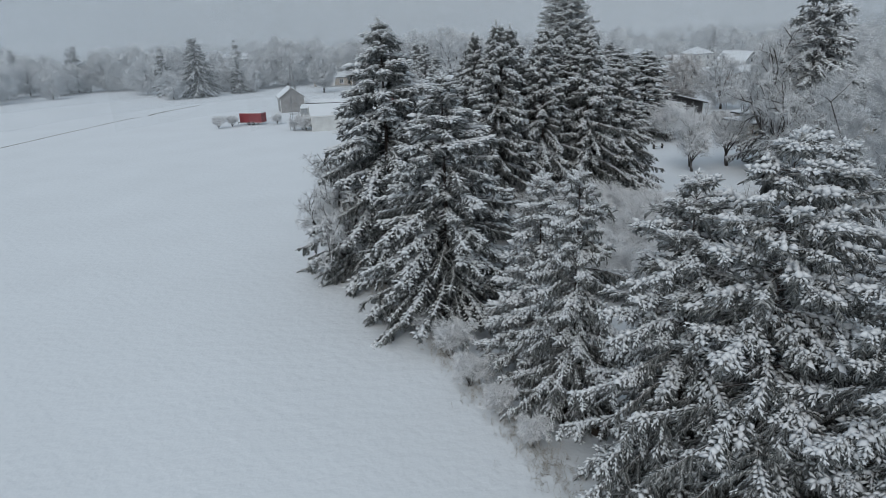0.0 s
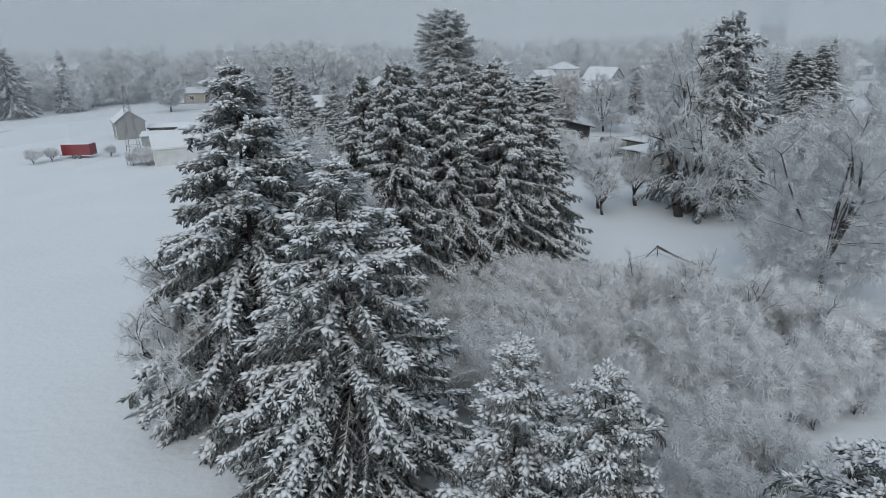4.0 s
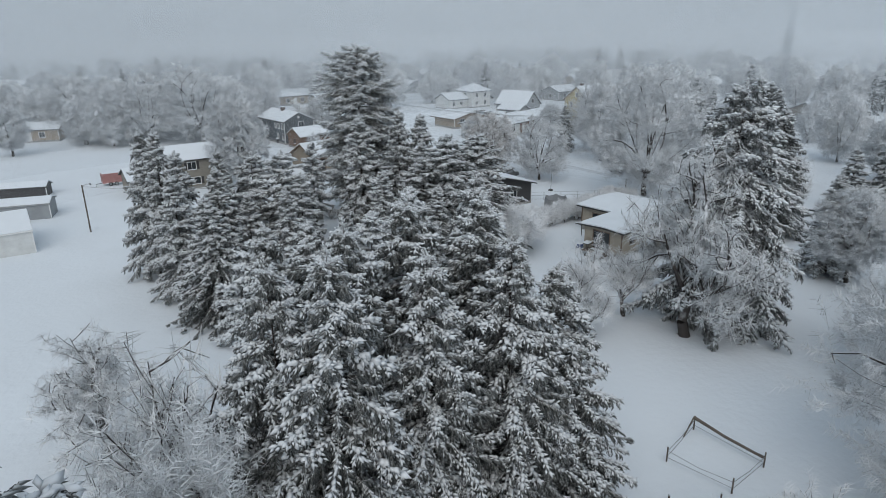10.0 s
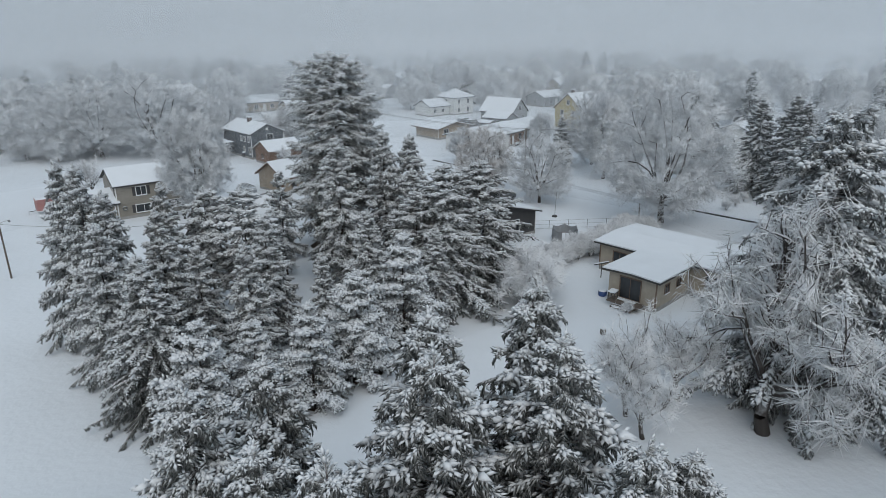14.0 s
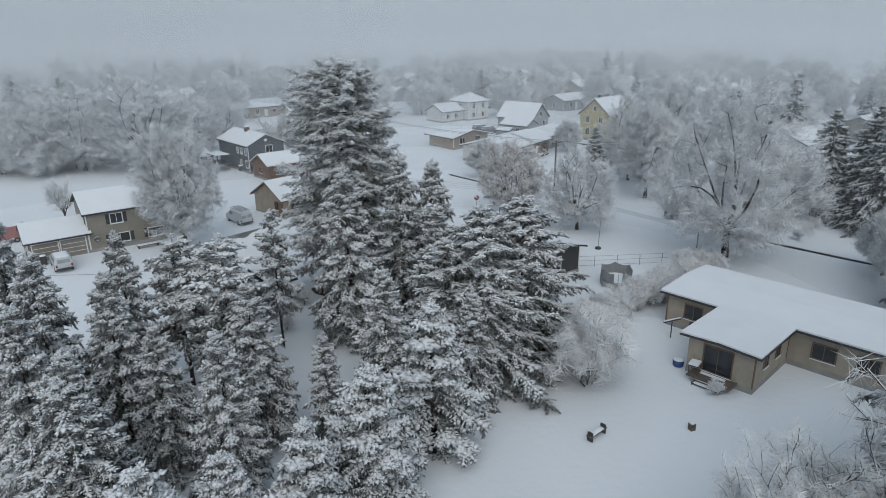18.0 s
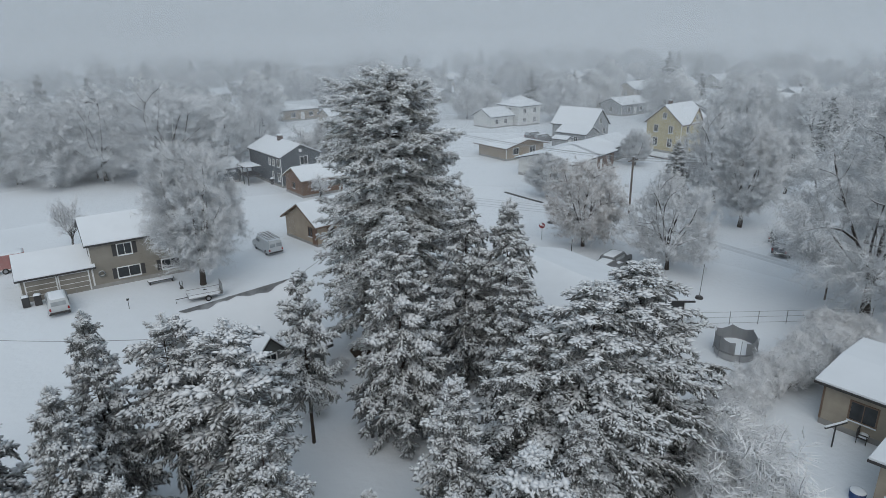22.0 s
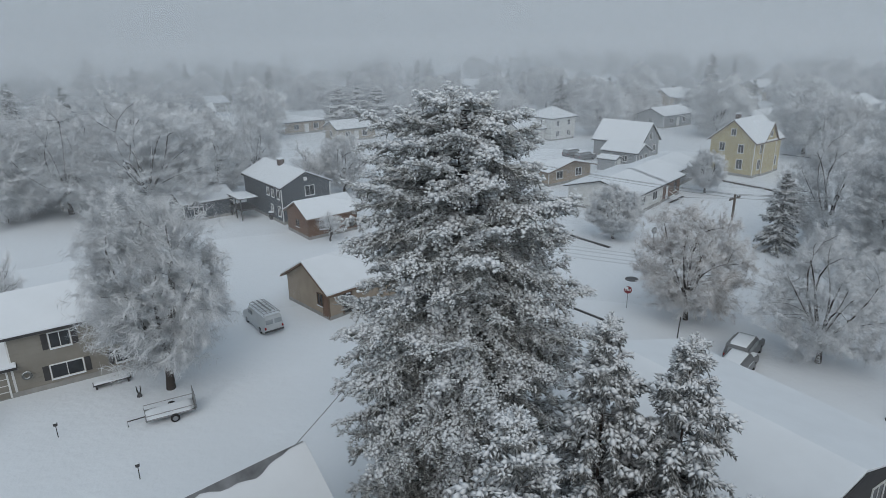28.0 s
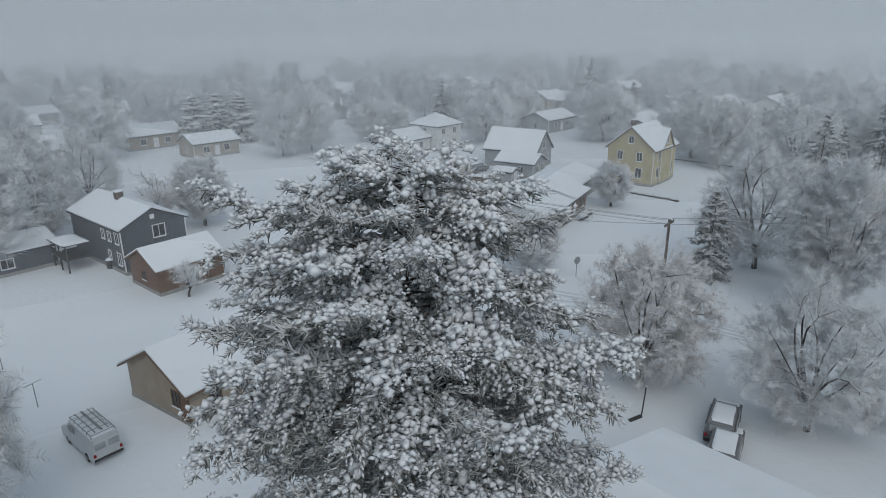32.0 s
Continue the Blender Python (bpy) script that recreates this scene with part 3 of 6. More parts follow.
M_HAZE_SHEET = mist()
# each added sheet pales what lies behind it; opacity grows outwards
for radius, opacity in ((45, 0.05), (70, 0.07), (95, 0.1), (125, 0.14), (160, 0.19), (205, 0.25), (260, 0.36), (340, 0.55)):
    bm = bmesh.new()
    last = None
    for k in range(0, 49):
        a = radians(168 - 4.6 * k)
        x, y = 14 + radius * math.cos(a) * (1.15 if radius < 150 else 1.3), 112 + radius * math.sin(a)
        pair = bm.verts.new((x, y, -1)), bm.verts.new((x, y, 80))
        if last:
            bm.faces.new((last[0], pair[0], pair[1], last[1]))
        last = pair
    veil = tagged(part("mist_bank", bm, M_HAZE_SHEET, smooth=True), "see-through sheet standing in for distance haze over the gardens", "mist", "mist", "structure")
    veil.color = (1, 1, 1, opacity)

# ---- trees: the kinds ----
SPRUCE_TALL = [conifer("spruce", 11 + i, 16.5, 4.6, "tall dark Norway spruce hung with snow", cover=0.47, heap=1.05, droop=0.42, lift=26, whorls=40, per=7, hang=0.55, twig=0.4, gap=0.44, bare=0.04, power=0.74, fan=0.2, curtain=1.3, wild=0.2) for i in range(2)]
SPRUCE_MID = [conifer("spruce", 21 + i, 12.0, 3.2, "snow laden spruce tree", cover=0.7, heap=1.2, droop=0.32, lift=30, whorls=26, per=6.5, bare=0.05, power=0.74, gap=0.42, twig=0.42, fan=0.25, hang=0.2, curtain=0.8, needles=M_GREYNEEDLE) for i in range(2)]
SPRUCE_ROUND = [conifer("spruce", 31 + i, 8.5, 3.1, "broad dense spruce with thick snow pads", cover=0.86, heap=2.0, droop=0.22, lift=34, whorls=13, per=8, twig=0.4, bare=0.03, power=0.64, hang=0.12, fan=0.32, gap=0.42, curtain=1.4, loose=0.004, spread=0.2) for i in range(2)]
SPRUCE_FRONT = [conifer("spruce", 41 + i, 12.5, 3.9, "big spruce with heavy clumps of snow on its boughs", cover=0.56, heap=1.1, droop=0.36, lift=28, whorls=27, per=7.5, bare=0.03, power=0.6, hang=0.3, wild=0.26, gap=0.38, twig=0.34, fan=0.24, curtain=1.0) for i in range(2)]
SPRUCE_THIN = [conifer("spruce", 51 + i, 11.5, 2.4, "thin spruce with a bare lower trunk under snow", cover=0.66, heap=1.35, droop=0.35, lift=30, whorls=17, per=6, bare=0.3, power=0.55, round_top=0.4, wild=0.3, gap=0.44, twig=0.42, fan=0.3, hang=0.2, needles=M_GREYNEEDLE) for i in range(2)]
SPRUCE_PALE = [conifer("spruce", 57, 20.0, 6.4, "huge drooping spruce grey and white with rime", cover=0.55, heap=0.9, droop=0.6, lift=26, whorls=34, per=7, twig=0.6, gap=0.62, hang=0.5, power=0.62, fan=0.24, bare=0.04, curtain=1.2, wild=0.22, needles=M_GREYNEEDLE)]
PINE = conifer("white_pine", 61, 22.3, 5.6, "huge white pine loaded with clumps of snow", cover=0.6, heap=1.2, lift=14, droop=0.2, whorls=48, per=9, twig=0.38, bare=0.12, power=0.5, round_top=1.0, wild=0.13, hang=0.25, gap=0.42, pine=True, category="pine tree", fan=0.26, curtain=0.5, loose=0.03, spread=0.65)
FAR_CONIFER = [conifer("spruce", 71 + i, 12.0, 3.2, "distant spruce tree grey in the mist", cover=0.5, heap=1.1, lift=26, whorls=14, per=5, twig=0.85, gap=0.95, fan=0.25, power=0.75, curtain=0.8) for i in range(2)]
TREE_WIDE = [crown_tree("bare_tree", 81 + i, 12.0, 6.6, "bare spreading tree white with rime", trunk_h=0.17, low=0.05, limbs=11, fill=1000, twig=0.8, belly=0.42) for i in range(2)]
TREE_OVAL = [crown_tree("bare_tree", 91 + i, 10.0, 3.9, "dense oval bare tree thick with rime", trunk_h=0.15, low=0.09, limbs=10, fill=1200, twig=0.56, per_end=6, belly=0.45, twig_w=0.022) for i in range(2)]
TREE_RUSSET = [crown_tree("bare_tree", 101, 10.0, 5.2, "rounded tree with brown leaves under rime", trunk_h=0.17, low=0.08, limbs=10, fill=1000, twig=0.6, tone=M_RUSSET, per_end=6, belly=0.4)]
SHRUB = [broadleaf("shrub", 111 + i, 3.6, 2.2, "tangled shrub white with rime", trunk_h=0.12, limbs=5, depth=(0, 4, 3), upright=0.9, twig=0.6, stems=4, twig_w=0.025, twig_tone=M_FINETWIG, category="shrub", thick=0.016, per_end=3) for i in range(3)]
SAPLING = [broadleaf("bare_tree", 121 + i, 6.0, 2.6, "slender young bare tree with rime", trunk_h=0.2, limbs=8, depth=(0, 5, 5), upright=0.85, twig=0.7, twig_w=0.02, twig_tone=M_FINETWIG) for i in range(2)]
WALNUT = [broadleaf("bare_tree", 131, 9.0, 4.6, "open crooked bare tree edged with snow", trunk_h=0.2, limbs=8, depth=(0, 5, 5, 3), upright=0.5, twig=0.42, twig_w=0.04, thick=0.03, per_end=2)]
FAR_TREE = [crown_tree("bare_tree", 141 + i, 11.0, 5.2, "distant bare tree pale with rime", trunk_h=0.16, low=0.06, limbs=8, boughs=4, fill=230, twig=1.7, twig_w=0.07, per_end=4, rough=0.18) for i in range(3)]
KINDS = [SPRUCE_TALL, SPRUCE_MID, SPRUCE_ROUND, SPRUCE_FRONT, SPRUCE_THIN, SPRUCE_PALE, FAR_CONIFER, TREE_WIDE, TREE_OVAL, TREE_RUSSET, SHRUB, SAPLING, WALNUT, FAR_TREE]
TALLNESS = {0: 16.5, 1: 12.0, 2: 8.5, 3: 12.5, 4: 11.5, 5: 20.0, 6: 12.0, 7: 12.0, 8: 10.0, 9: 10.0, 10: 3.6, 11: 6.0, 12: 9.0, 13: 11.0}


def put(kind, x, y, height, turn=0, wide=None, group=""):
    """A tree of a kind, by its number, with its height and how wide it is beside its kind."""
    protos = KINDS[kind]
    k = height / TALLNESS[kind]
    wide = (wide or 1.0)
    return plant(protos[int(abs(x * 7 + y * 3)) % len(protos)], x, y, k, turn or (x * 37 + y * 61) % 360, k * wide if wide else None, group=group)


# ---- the row of spruces along the field ----
ROW = "spruces along the field"
for x, y, h, kind, wide in (
        (6.3, 26.6, 11.8, 3, 0.8), (5.2, 30.0, 11.0, 1, 0.95), (9.3, 21.6, 12.6, 3, 1.0), (10.9, 18.6, 14.4, 3, 0.95), (14.0, 21.5, 13.5, 3, 0.95), (13.5, 15.5, 13.0, 3, 1.0),
        (-3.8, 47.4, 18.2, 0, 1.2), (0.5, 38.0, 15.1, 0, 1.2), (4.9, 55.5, 17.8, 0, 0.8), (3.1, 57.5, 17.0, 0, 0.75), (6.3, 59.5, 17.4, 0, 0.8), (9.9, 63.0, 17.2, 0, 0.95),
        (13.4, 62.4, 17.2, 0, 0.95), (13.2, 58.6, 16.4, 0, 0.85), (16.4, 60.3, 14.0, 0, 1.0), (5.2, 62.5, 16.0, 0, 0.85), (9.0, 57.5, 16.5, 0, 0.8), (3.8, 66.2, 15.8, 0, 0.8), (6.2, 68.6, 15.0, 0, 0.85), (11.0, 66.2, 16.8, 0, 0.85), (14.6, 65.8, 17.4, 0, 0.8)):
    put(kind, x, y, h, wide=wide * (1.0 if kind == 3 else 1.18), group=ROW)
GROVE = "spruces of the grove"
for x, y, h, kind, wide in (
        (2.9, 109.8, 12.5, 1, 0.9), (6.4, 109.6, 11.8, 4, 1.0), (9.4, 106.7, 12.3, 4, 1.2), (-4.4, 107.6, 15.4, 1, 0.9), (-2.9, 106.2, 15.4, 1, 0.85), (-1.2, 104.4, 13.4, 1, 1.0),
        (13.7, 113.4, 11.7, 4, 0.75), (5.0, 100.0, 9.6, 1, 1.1), (10.4, 101.0, 10.9, 1, 1.1), (15.4, 92.2, 8.4, 2, 0.95), (20.4, 96.2, 9.3, 2, 1.0), (14.2, 98.0, 8.0, 1, 1.0),
        (19.0, 101.2, 10.4, 1, 1.15), (19.4, 112.2, 15.1, 1, 1.0), (25.9, 117.6, 14.5, 1, 1.0), (28.2, 115.6, 14.2, 1, 1.05), (26.5, 110.2, 11.6, 1, 1.1), (26.8, 102.3, 13.4, 3, 1.2),
        (31.8, 105.4, 12.8, 3, 1.3), (24.2, 103.0, 11.0, 3, 1.15), (1.4, 92.6, 10.8, 0, 1.2), (11.4, 90.0, 7.4, 2, 0.95), (4.2, 88.1, 8.2, 2, 1.05), (1.0, 96.5, 10.4, 1, 1.15), (8.2, 95.0, 10.8, 1, 1.0), (7.6, 89.8, 7.0, 2, 0.85),
        (-1.6, 99.6, 12.0, 1, 1.1), (2.4, 104.2, 11.6, 1, 1.0), (24.5, 99.0, 8.6, 1, 1.1)):
    put(kind, x, y, h, wide=wide * {1: 0.9, 2: 1.08, 4: 1.1}.get(kind, 1.15), group=GROVE)
pine = plant(PINE, 22.6, 125.2, 1.01, 40, wide=1.12)
tagged(pine, "huge white pine loaded with clumps of snow beside the drive", "pine tree")

# other conifers
for x, y, h, kind, wide in ((42.0, 76.0, 20.4, 5, 1.12), (72.0, 153.0, 9.5, 1, 1.0), (88.0, 122.6, 14.6, 0, 1.1), (88.3, 117.0, 15.6, 0, 1.1), (84.0, 97.2, 8.5, 1, 1.3), (60.2, 80.5, 10.4, 1, 1.2), (65.4, 92.9, 15.3, 0, 1.1), (86.2, 113.5, 15.0, 0, 1.0), (76.0, 86.0, 15.0, 0, 1.0)):
    put(kind, x, y, h, wide=wide)

# bare trees near the walk
for x, y, h, kind, wide in (
        (37.4, 74.4, 16.5, 12, 0.8), (36.0, 52.4, 15.4, 7, 0.92), (47.0, 62.5, 10.0, 7, 1.0), (30.5, 79.6, 8.2, 11, 0.95), (29.8, 77.0, 5.5, 11, 1.2), (35.0, 79.6, 7.0, 11, 1.2),
        (-6.3, 74.5, 8.5, 12, 1.0), (-2.6, 66.5, 8.0, 12, 1.0), (-0.8, 58.5, 14.0, 12, 0.7), (-7.6, 46.0, 9.5, 12, 0.85), (-0.6, 53.0, 13.5, 8, 0.9),
        (63.8, 115.2, 19.0, 7, 0.95), (72.9, 140.7, 15.2, 8, 0.88), (50.1, 141.4, 11.1, 9, 0.92), (54.5, 131.3, 10.8, 7, 0.92), (57.3, 164.2, 7.0, 8, 1.36), (83.8, 179.2, 7.0, 8, 1.2), (78.5, 152.0, 14.0, 7, 0.9),
        (6.8, 145.0, 15.6, 8, 0.9), (2.0, 199.0, 17.0, 7, 1.3), (-9.5, 203.0, 16.0, 7, 1.1), (-16.5, 204.0, 13.5, 7, 1.0), (-23.5, 206.0, 10.5, 8, 1.1), (11.0, 204.0, 12.5, 7, 0.95), (30.5, 200.8, 9.6, 8, 1.15), (26.2, 202.5, 9.0, 11, 1.3), (18.0, 218.6, 11.3, 7, 0.9), (10.2, 226.0, 12.0, 8, 1.0), (-8.4, 162.9, 7.0, 11, 0.85), (24.0, 176.0, 4.5, 11, 1.1),
        (31.0, 160.5, 8.0, 11, 1.3), (33.0, 153.0, 7.0, 11, 1.2)):
    put(kind, x, y, h, wide=wide)

# shrubs: the thicket, the hedge, the field's edge
rnd = random.Random(4)
for i in range(190):
    x, y = 6.5 + 28 * rnd.random(), 38.5 + 17 * rnd.random()
    if y > 56.5 - max(0, x - 12) * 0.35 - max(0, x - 22) * 0.7:
        continue
    put(10, x, y, 2.6 + 1.9 * rnd.random(), wide=rnd.uniform(0.8, 1.15), group="thicket")
for x, y, h in ((25, 46, 6.0), (25.5, 52.5, 5.0), (17, 50.5, 5.0), (12, 47, 4.6), (21, 52, 5.0), (9, 52, 4.8), (23, 49, 5.6), (28, 44, 5.2)):
    put(11, x, y, h, wide=1.1, group="thicket")
for i in range(26):
    x, y = 15.5 + 10 * rnd.random(), 28.5 + 11 * rnd.random()
    put(10, x - 0.5 * (39.5 - y), y, 2.4 + 1.4 * rnd.random(), wide=rnd.uniform(0.85, 1.15), group="thicket")
for i in range(52):
    put(10, 37.0 + 0.42 * i + rnd.uniform(-0.5, 0.5), 104.6 + 0.16 * i + rnd.uniform(-1.3, 1.3), rnd.uniform(1.9, 2.8), wide=rnd.uniform(1.0, 1.3), group="garden hedge")
for x, y, h in ((0.4, 32.6, 2.4), (1.6, 29.4, 2.0), (2.9, 26.6, 1.7), (4.0, 24.2, 1.6), (-1.0, 35.5, 1.8), (-44.5, 127.0, 2.6), (-42.5, 128.8, 2.4), (-34.0, 130.5, 2.2), (-27.0, 122.0, 3.0), (-26.0, 120.5, 2.6), (-28.5, 121.0, 2.4),
                (23.0, 159.5, 2.0), (17.0, 121.5, 1.6), (14.5, 116.5, 1.5), (33.4, 97.8, 6.0), (36.0, 101.0, 4.6), (34.8, 99.6, 5.0), (43.0, 96.8, 1.4), (41.0, 93.2, 1.2), (32.4, 110.5, 2.5), (79, 117, 1.6), (82, 118.5, 1.6), (76, 116, 1.5)):
    put(10, x, y, h, wide=1.15)

# ---- houses ----
M_GLASS = plain("dark window glass", (0.03, 0.035, 0.04), 0.12, vary=0.3, bump=0)
M_WHITE = plain("white paint", (0.72, 0.73, 0.73), 0.5, vary=0.06)
M_DARK = plain("dark trim", (0.05, 0.05, 0.052), 0.6)
M_BROWN = plain("brown trim", (0.16, 0.11, 0.08), 0.7)
M_STUCCO = plain("tan stucco", (0.36, 0.325, 0.27), 0.9, vary=0.1, fine=60, bump=0.3)
M_TAUPE = siding("taupe siding", (0.25, 0.235, 0.205))
M_SLATEBLUE = siding("slate blue siding", (0.085, 0.098, 0.112))
M_GREYSIDE = siding("grey siding", (0.29, 0.31, 0.325))
M_SLATEGREY = siding("grey green siding", (0.15, 0.158, 0.155))
M_PALESIDE = siding("pale siding", (0.62, 0.63, 0.62))
M_YELLOW = siding("yellow siding", (0.46, 0.40, 0.235))
M_TANSIDE = siding("tan siding", (0.34, 0.285, 0.225))
M_REDWOOD = siding("red brown boards", (0.17, 0.105, 0.075))
M_BARN = siding("weathered boards", (0.30, 0.30, 0.30), 0.3)
M_METALWHITE = siding("white metal sheets", (0.60, 0.62, 0.62), 0.3)
M_BRICK = plain("chimney brick", (0.13, 0.10, 0.09), 0.9)
M_STEELGREY = plain("grey metal edge", (0.3, 0.315, 0.32), 0.6)
M_CONCRETE = plain("concrete", (0.3, 0.3, 0.29), 0.9)


def roof_band(L, D, eave, rise, over, t0, t1, ridge, inset=0.0):
    """The slab of a gable roof between two heights over the rafters."""
    W = D if ridge == "x" else L
    s = rise / (W / 2)
    o = over - inset
    ze, za = eave - o * s, eave + rise
    prof = [(-o, ze + t0), (-o, ze + t1), (W / 2, za + t1), (W + o, ze + t1), (W + o, ze + t0), (W / 2, za + t0)]
    bm = prism(prof, -over + inset, (L if ridge == "x" else D) + over - inset)
    if ridge == "x":
        bmesh.ops.transform(bm, matrix=Matrix(((0, 1, 0, 0), (1, 0, 0, 0), (0, 0, 1, 0), (0, 0, 0, 1))), verts=bm.verts[:])
        bmesh.ops.reverse_faces(bm, faces=bm.faces[:])
    if inset:
        bmesh.ops.bevel(bm, geom=[e for e in bm.edges if e.calc_length() > 1], offset=0.05, segments=2, affect="EDGES", profile=0.6)
    return bm


def hip_band(L, D, eave, rise, over, t0, t1, inset=0.0):
    bm = bmesh.new()
    o = over - inset
    r = min(L, D) / 2
    ze = eave - o * rise / r
    quad = [(-o, -o), (L + o, -o), (L + o, D + o), (-o, D + o)]
    lo, hi = [bm.verts.new((x, y, ze + t0)) for x, y in quad], [bm.verts.new((x, y, ze + t1)) for x, y in quad]
    ends = [(r, D / 2), (L - r, D / 2)] if L > D + 0.2 else [(L / 2, r), (L / 2, D - r)] if D > L + 0.2 else [(L / 2 - 0.05, D / 2), (L / 2 + 0.05, D / 2)]
    a, b = (bm.verts.new((x, y, eave + rise + t1)) for x, y in ends)
    bm.faces.new(lo[::-1])
    for k in range(4):
        bm.faces.new((lo[k], lo[(k + 1) % 4], hi[(k + 1) % 4], hi[k]))
    if L >= D - 0.2:
        bm.faces.new((hi[0], hi[1], b, a)); bm.faces.new((hi[1], hi[2], b)); bm.faces.new((hi[2], hi[3], a, b)); bm.faces.new((hi[3], hi[0], a))
    else:
        bm.faces.new((hi[0], hi[1], a)); bm.faces.new((hi[1], hi[2], b, a)); bm.faces.new((hi[2], hi[3], b)); bm.faces.new((hi[3], hi[0], a, b))
    return bm


def side_matrix(side, u, z, L, D):
    """A frame on a wall: x along it, y out of the wall to the viewer as minus, z up."""
    return {"f": pose(u, 0, z), "b": pose(L - u, D, z, 0, 0, 180), "l": pose(0, D - u, z, 0, 0, -90), "r": pose(L, u, z, 0, 0, 90)}[side]


def window(parent, m, w, h, trim, shutters=None, bars=1, glass=None):
    """A window with its frame, sill, bars and panes."""
    def at(bm):
        bmesh.ops.transform(bm, matrix=m, verts=bm.verts[:])
        return bm
    wd = part("window", at(boxes((-w / 2 + 0.02, w / 2 - 0.02, -0.02, 0.02, 0.02, h - 0.02))), glass or M_GLASS, parent)
    f = 0.09
    part("window_frame", at(boxes((-w / 2 - f, w / 2 + f, -0.06, 0.03, h, h + f), (-w / 2 - f, w / 2 + f, -0.06, 0.03, -f, 0), (-w / 2 - f, -w / 2, -0.06, 0.03, 0, h), (w / 2, w / 2 + f, -0.06, 0.03, 0, h),
                                  *[(w * (k / (bars + 1) - 0.5) - 0.025, w * (k / (bars + 1) - 0.5) + 0.025, -0.05, 0.02, 0, h) for k in range(1, bars + 1)])), trim, wd)
    part("window_sill", at(boxes((-w / 2 - f, w / 2 + f, -0.12, -0.02, -f - 0.02, -f + 0.05))), M_ROOFSNOW, wd, "snowy window sill")
    if shutters:
        for s in (-1, 1):
            x = s * (w / 2 + f + 0.24)
            part("shutter", at(boxes((x - 0.2, x + 0.2, -0.045, 0.02, -0.05, h + 0.05), bevel=0.012)), shutters, parent)


def door(parent, m, w, h, material, trim, panels=3):
    def at(bm):
        bmesh.ops.transform(bm, matrix=m, verts=bm.verts[:])
        return bm
    d = part("door", at(boxes((-w / 2, w / 2, -0.03, 0.02, 0, h))), material, parent)
    part("door_frame", at(boxes((-w / 2 - 0.1, -w / 2, -0.06, 0.03, 0, h + 0.1), (w / 2, w / 2 + 0.1, -0.06, 0.03, 0, h + 0.1), (-w / 2, w / 2, -0.06, 0.03, h, h + 0.1))), trim, d)
    for k in range(panels):
        z = h * (k + 0.5) / panels
        part("panel", at(boxes((-w / 2 + 0.12, w / 2 - 0.12, -0.05, -0.025, z - h / panels * 0.36, z + h / panels * 0.36), bevel=0.01)), material, d)
    return d


def garage_door(parent, m, w, h, material, trim):
    def at(bm):
        bmesh.ops.transform(bm, matrix=m, verts=bm.verts[:])
        return bm
    d = part("garage_door", at(boxes((-w / 2, w / 2, -0.02, 0.02, 0, h))), material, parent)
    part("door_frame", at(boxes((-w / 2 - 0.12, -w / 2, -0.07, 0.03, 0, h + 0.12), (w / 2, w / 2 + 0.12, -0.07, 0.03, 0, h + 0.12), (-w / 2, w / 2, -0.07, 0.03, h, h + 0.12))), trim, d)
    for k in range(4):
        z = h * (k + 0.5) / 4
        for j in range(2):
            x = w * ((j + 0.5) / 2 - 0.5)
            part("panel", at(boxes((x - w * 0.235, x + w * 0.235, -0.045, -0.015, z - h * 0.105, z + h * 0.105), bevel=0.01)), material, d)
        if k:
            part("rail", at(boxes((-w / 2, w / 2, -0.035, -0.015, z - h / 8 - 0.03, z - h / 8 + 0.03))), trim, d)
    return d


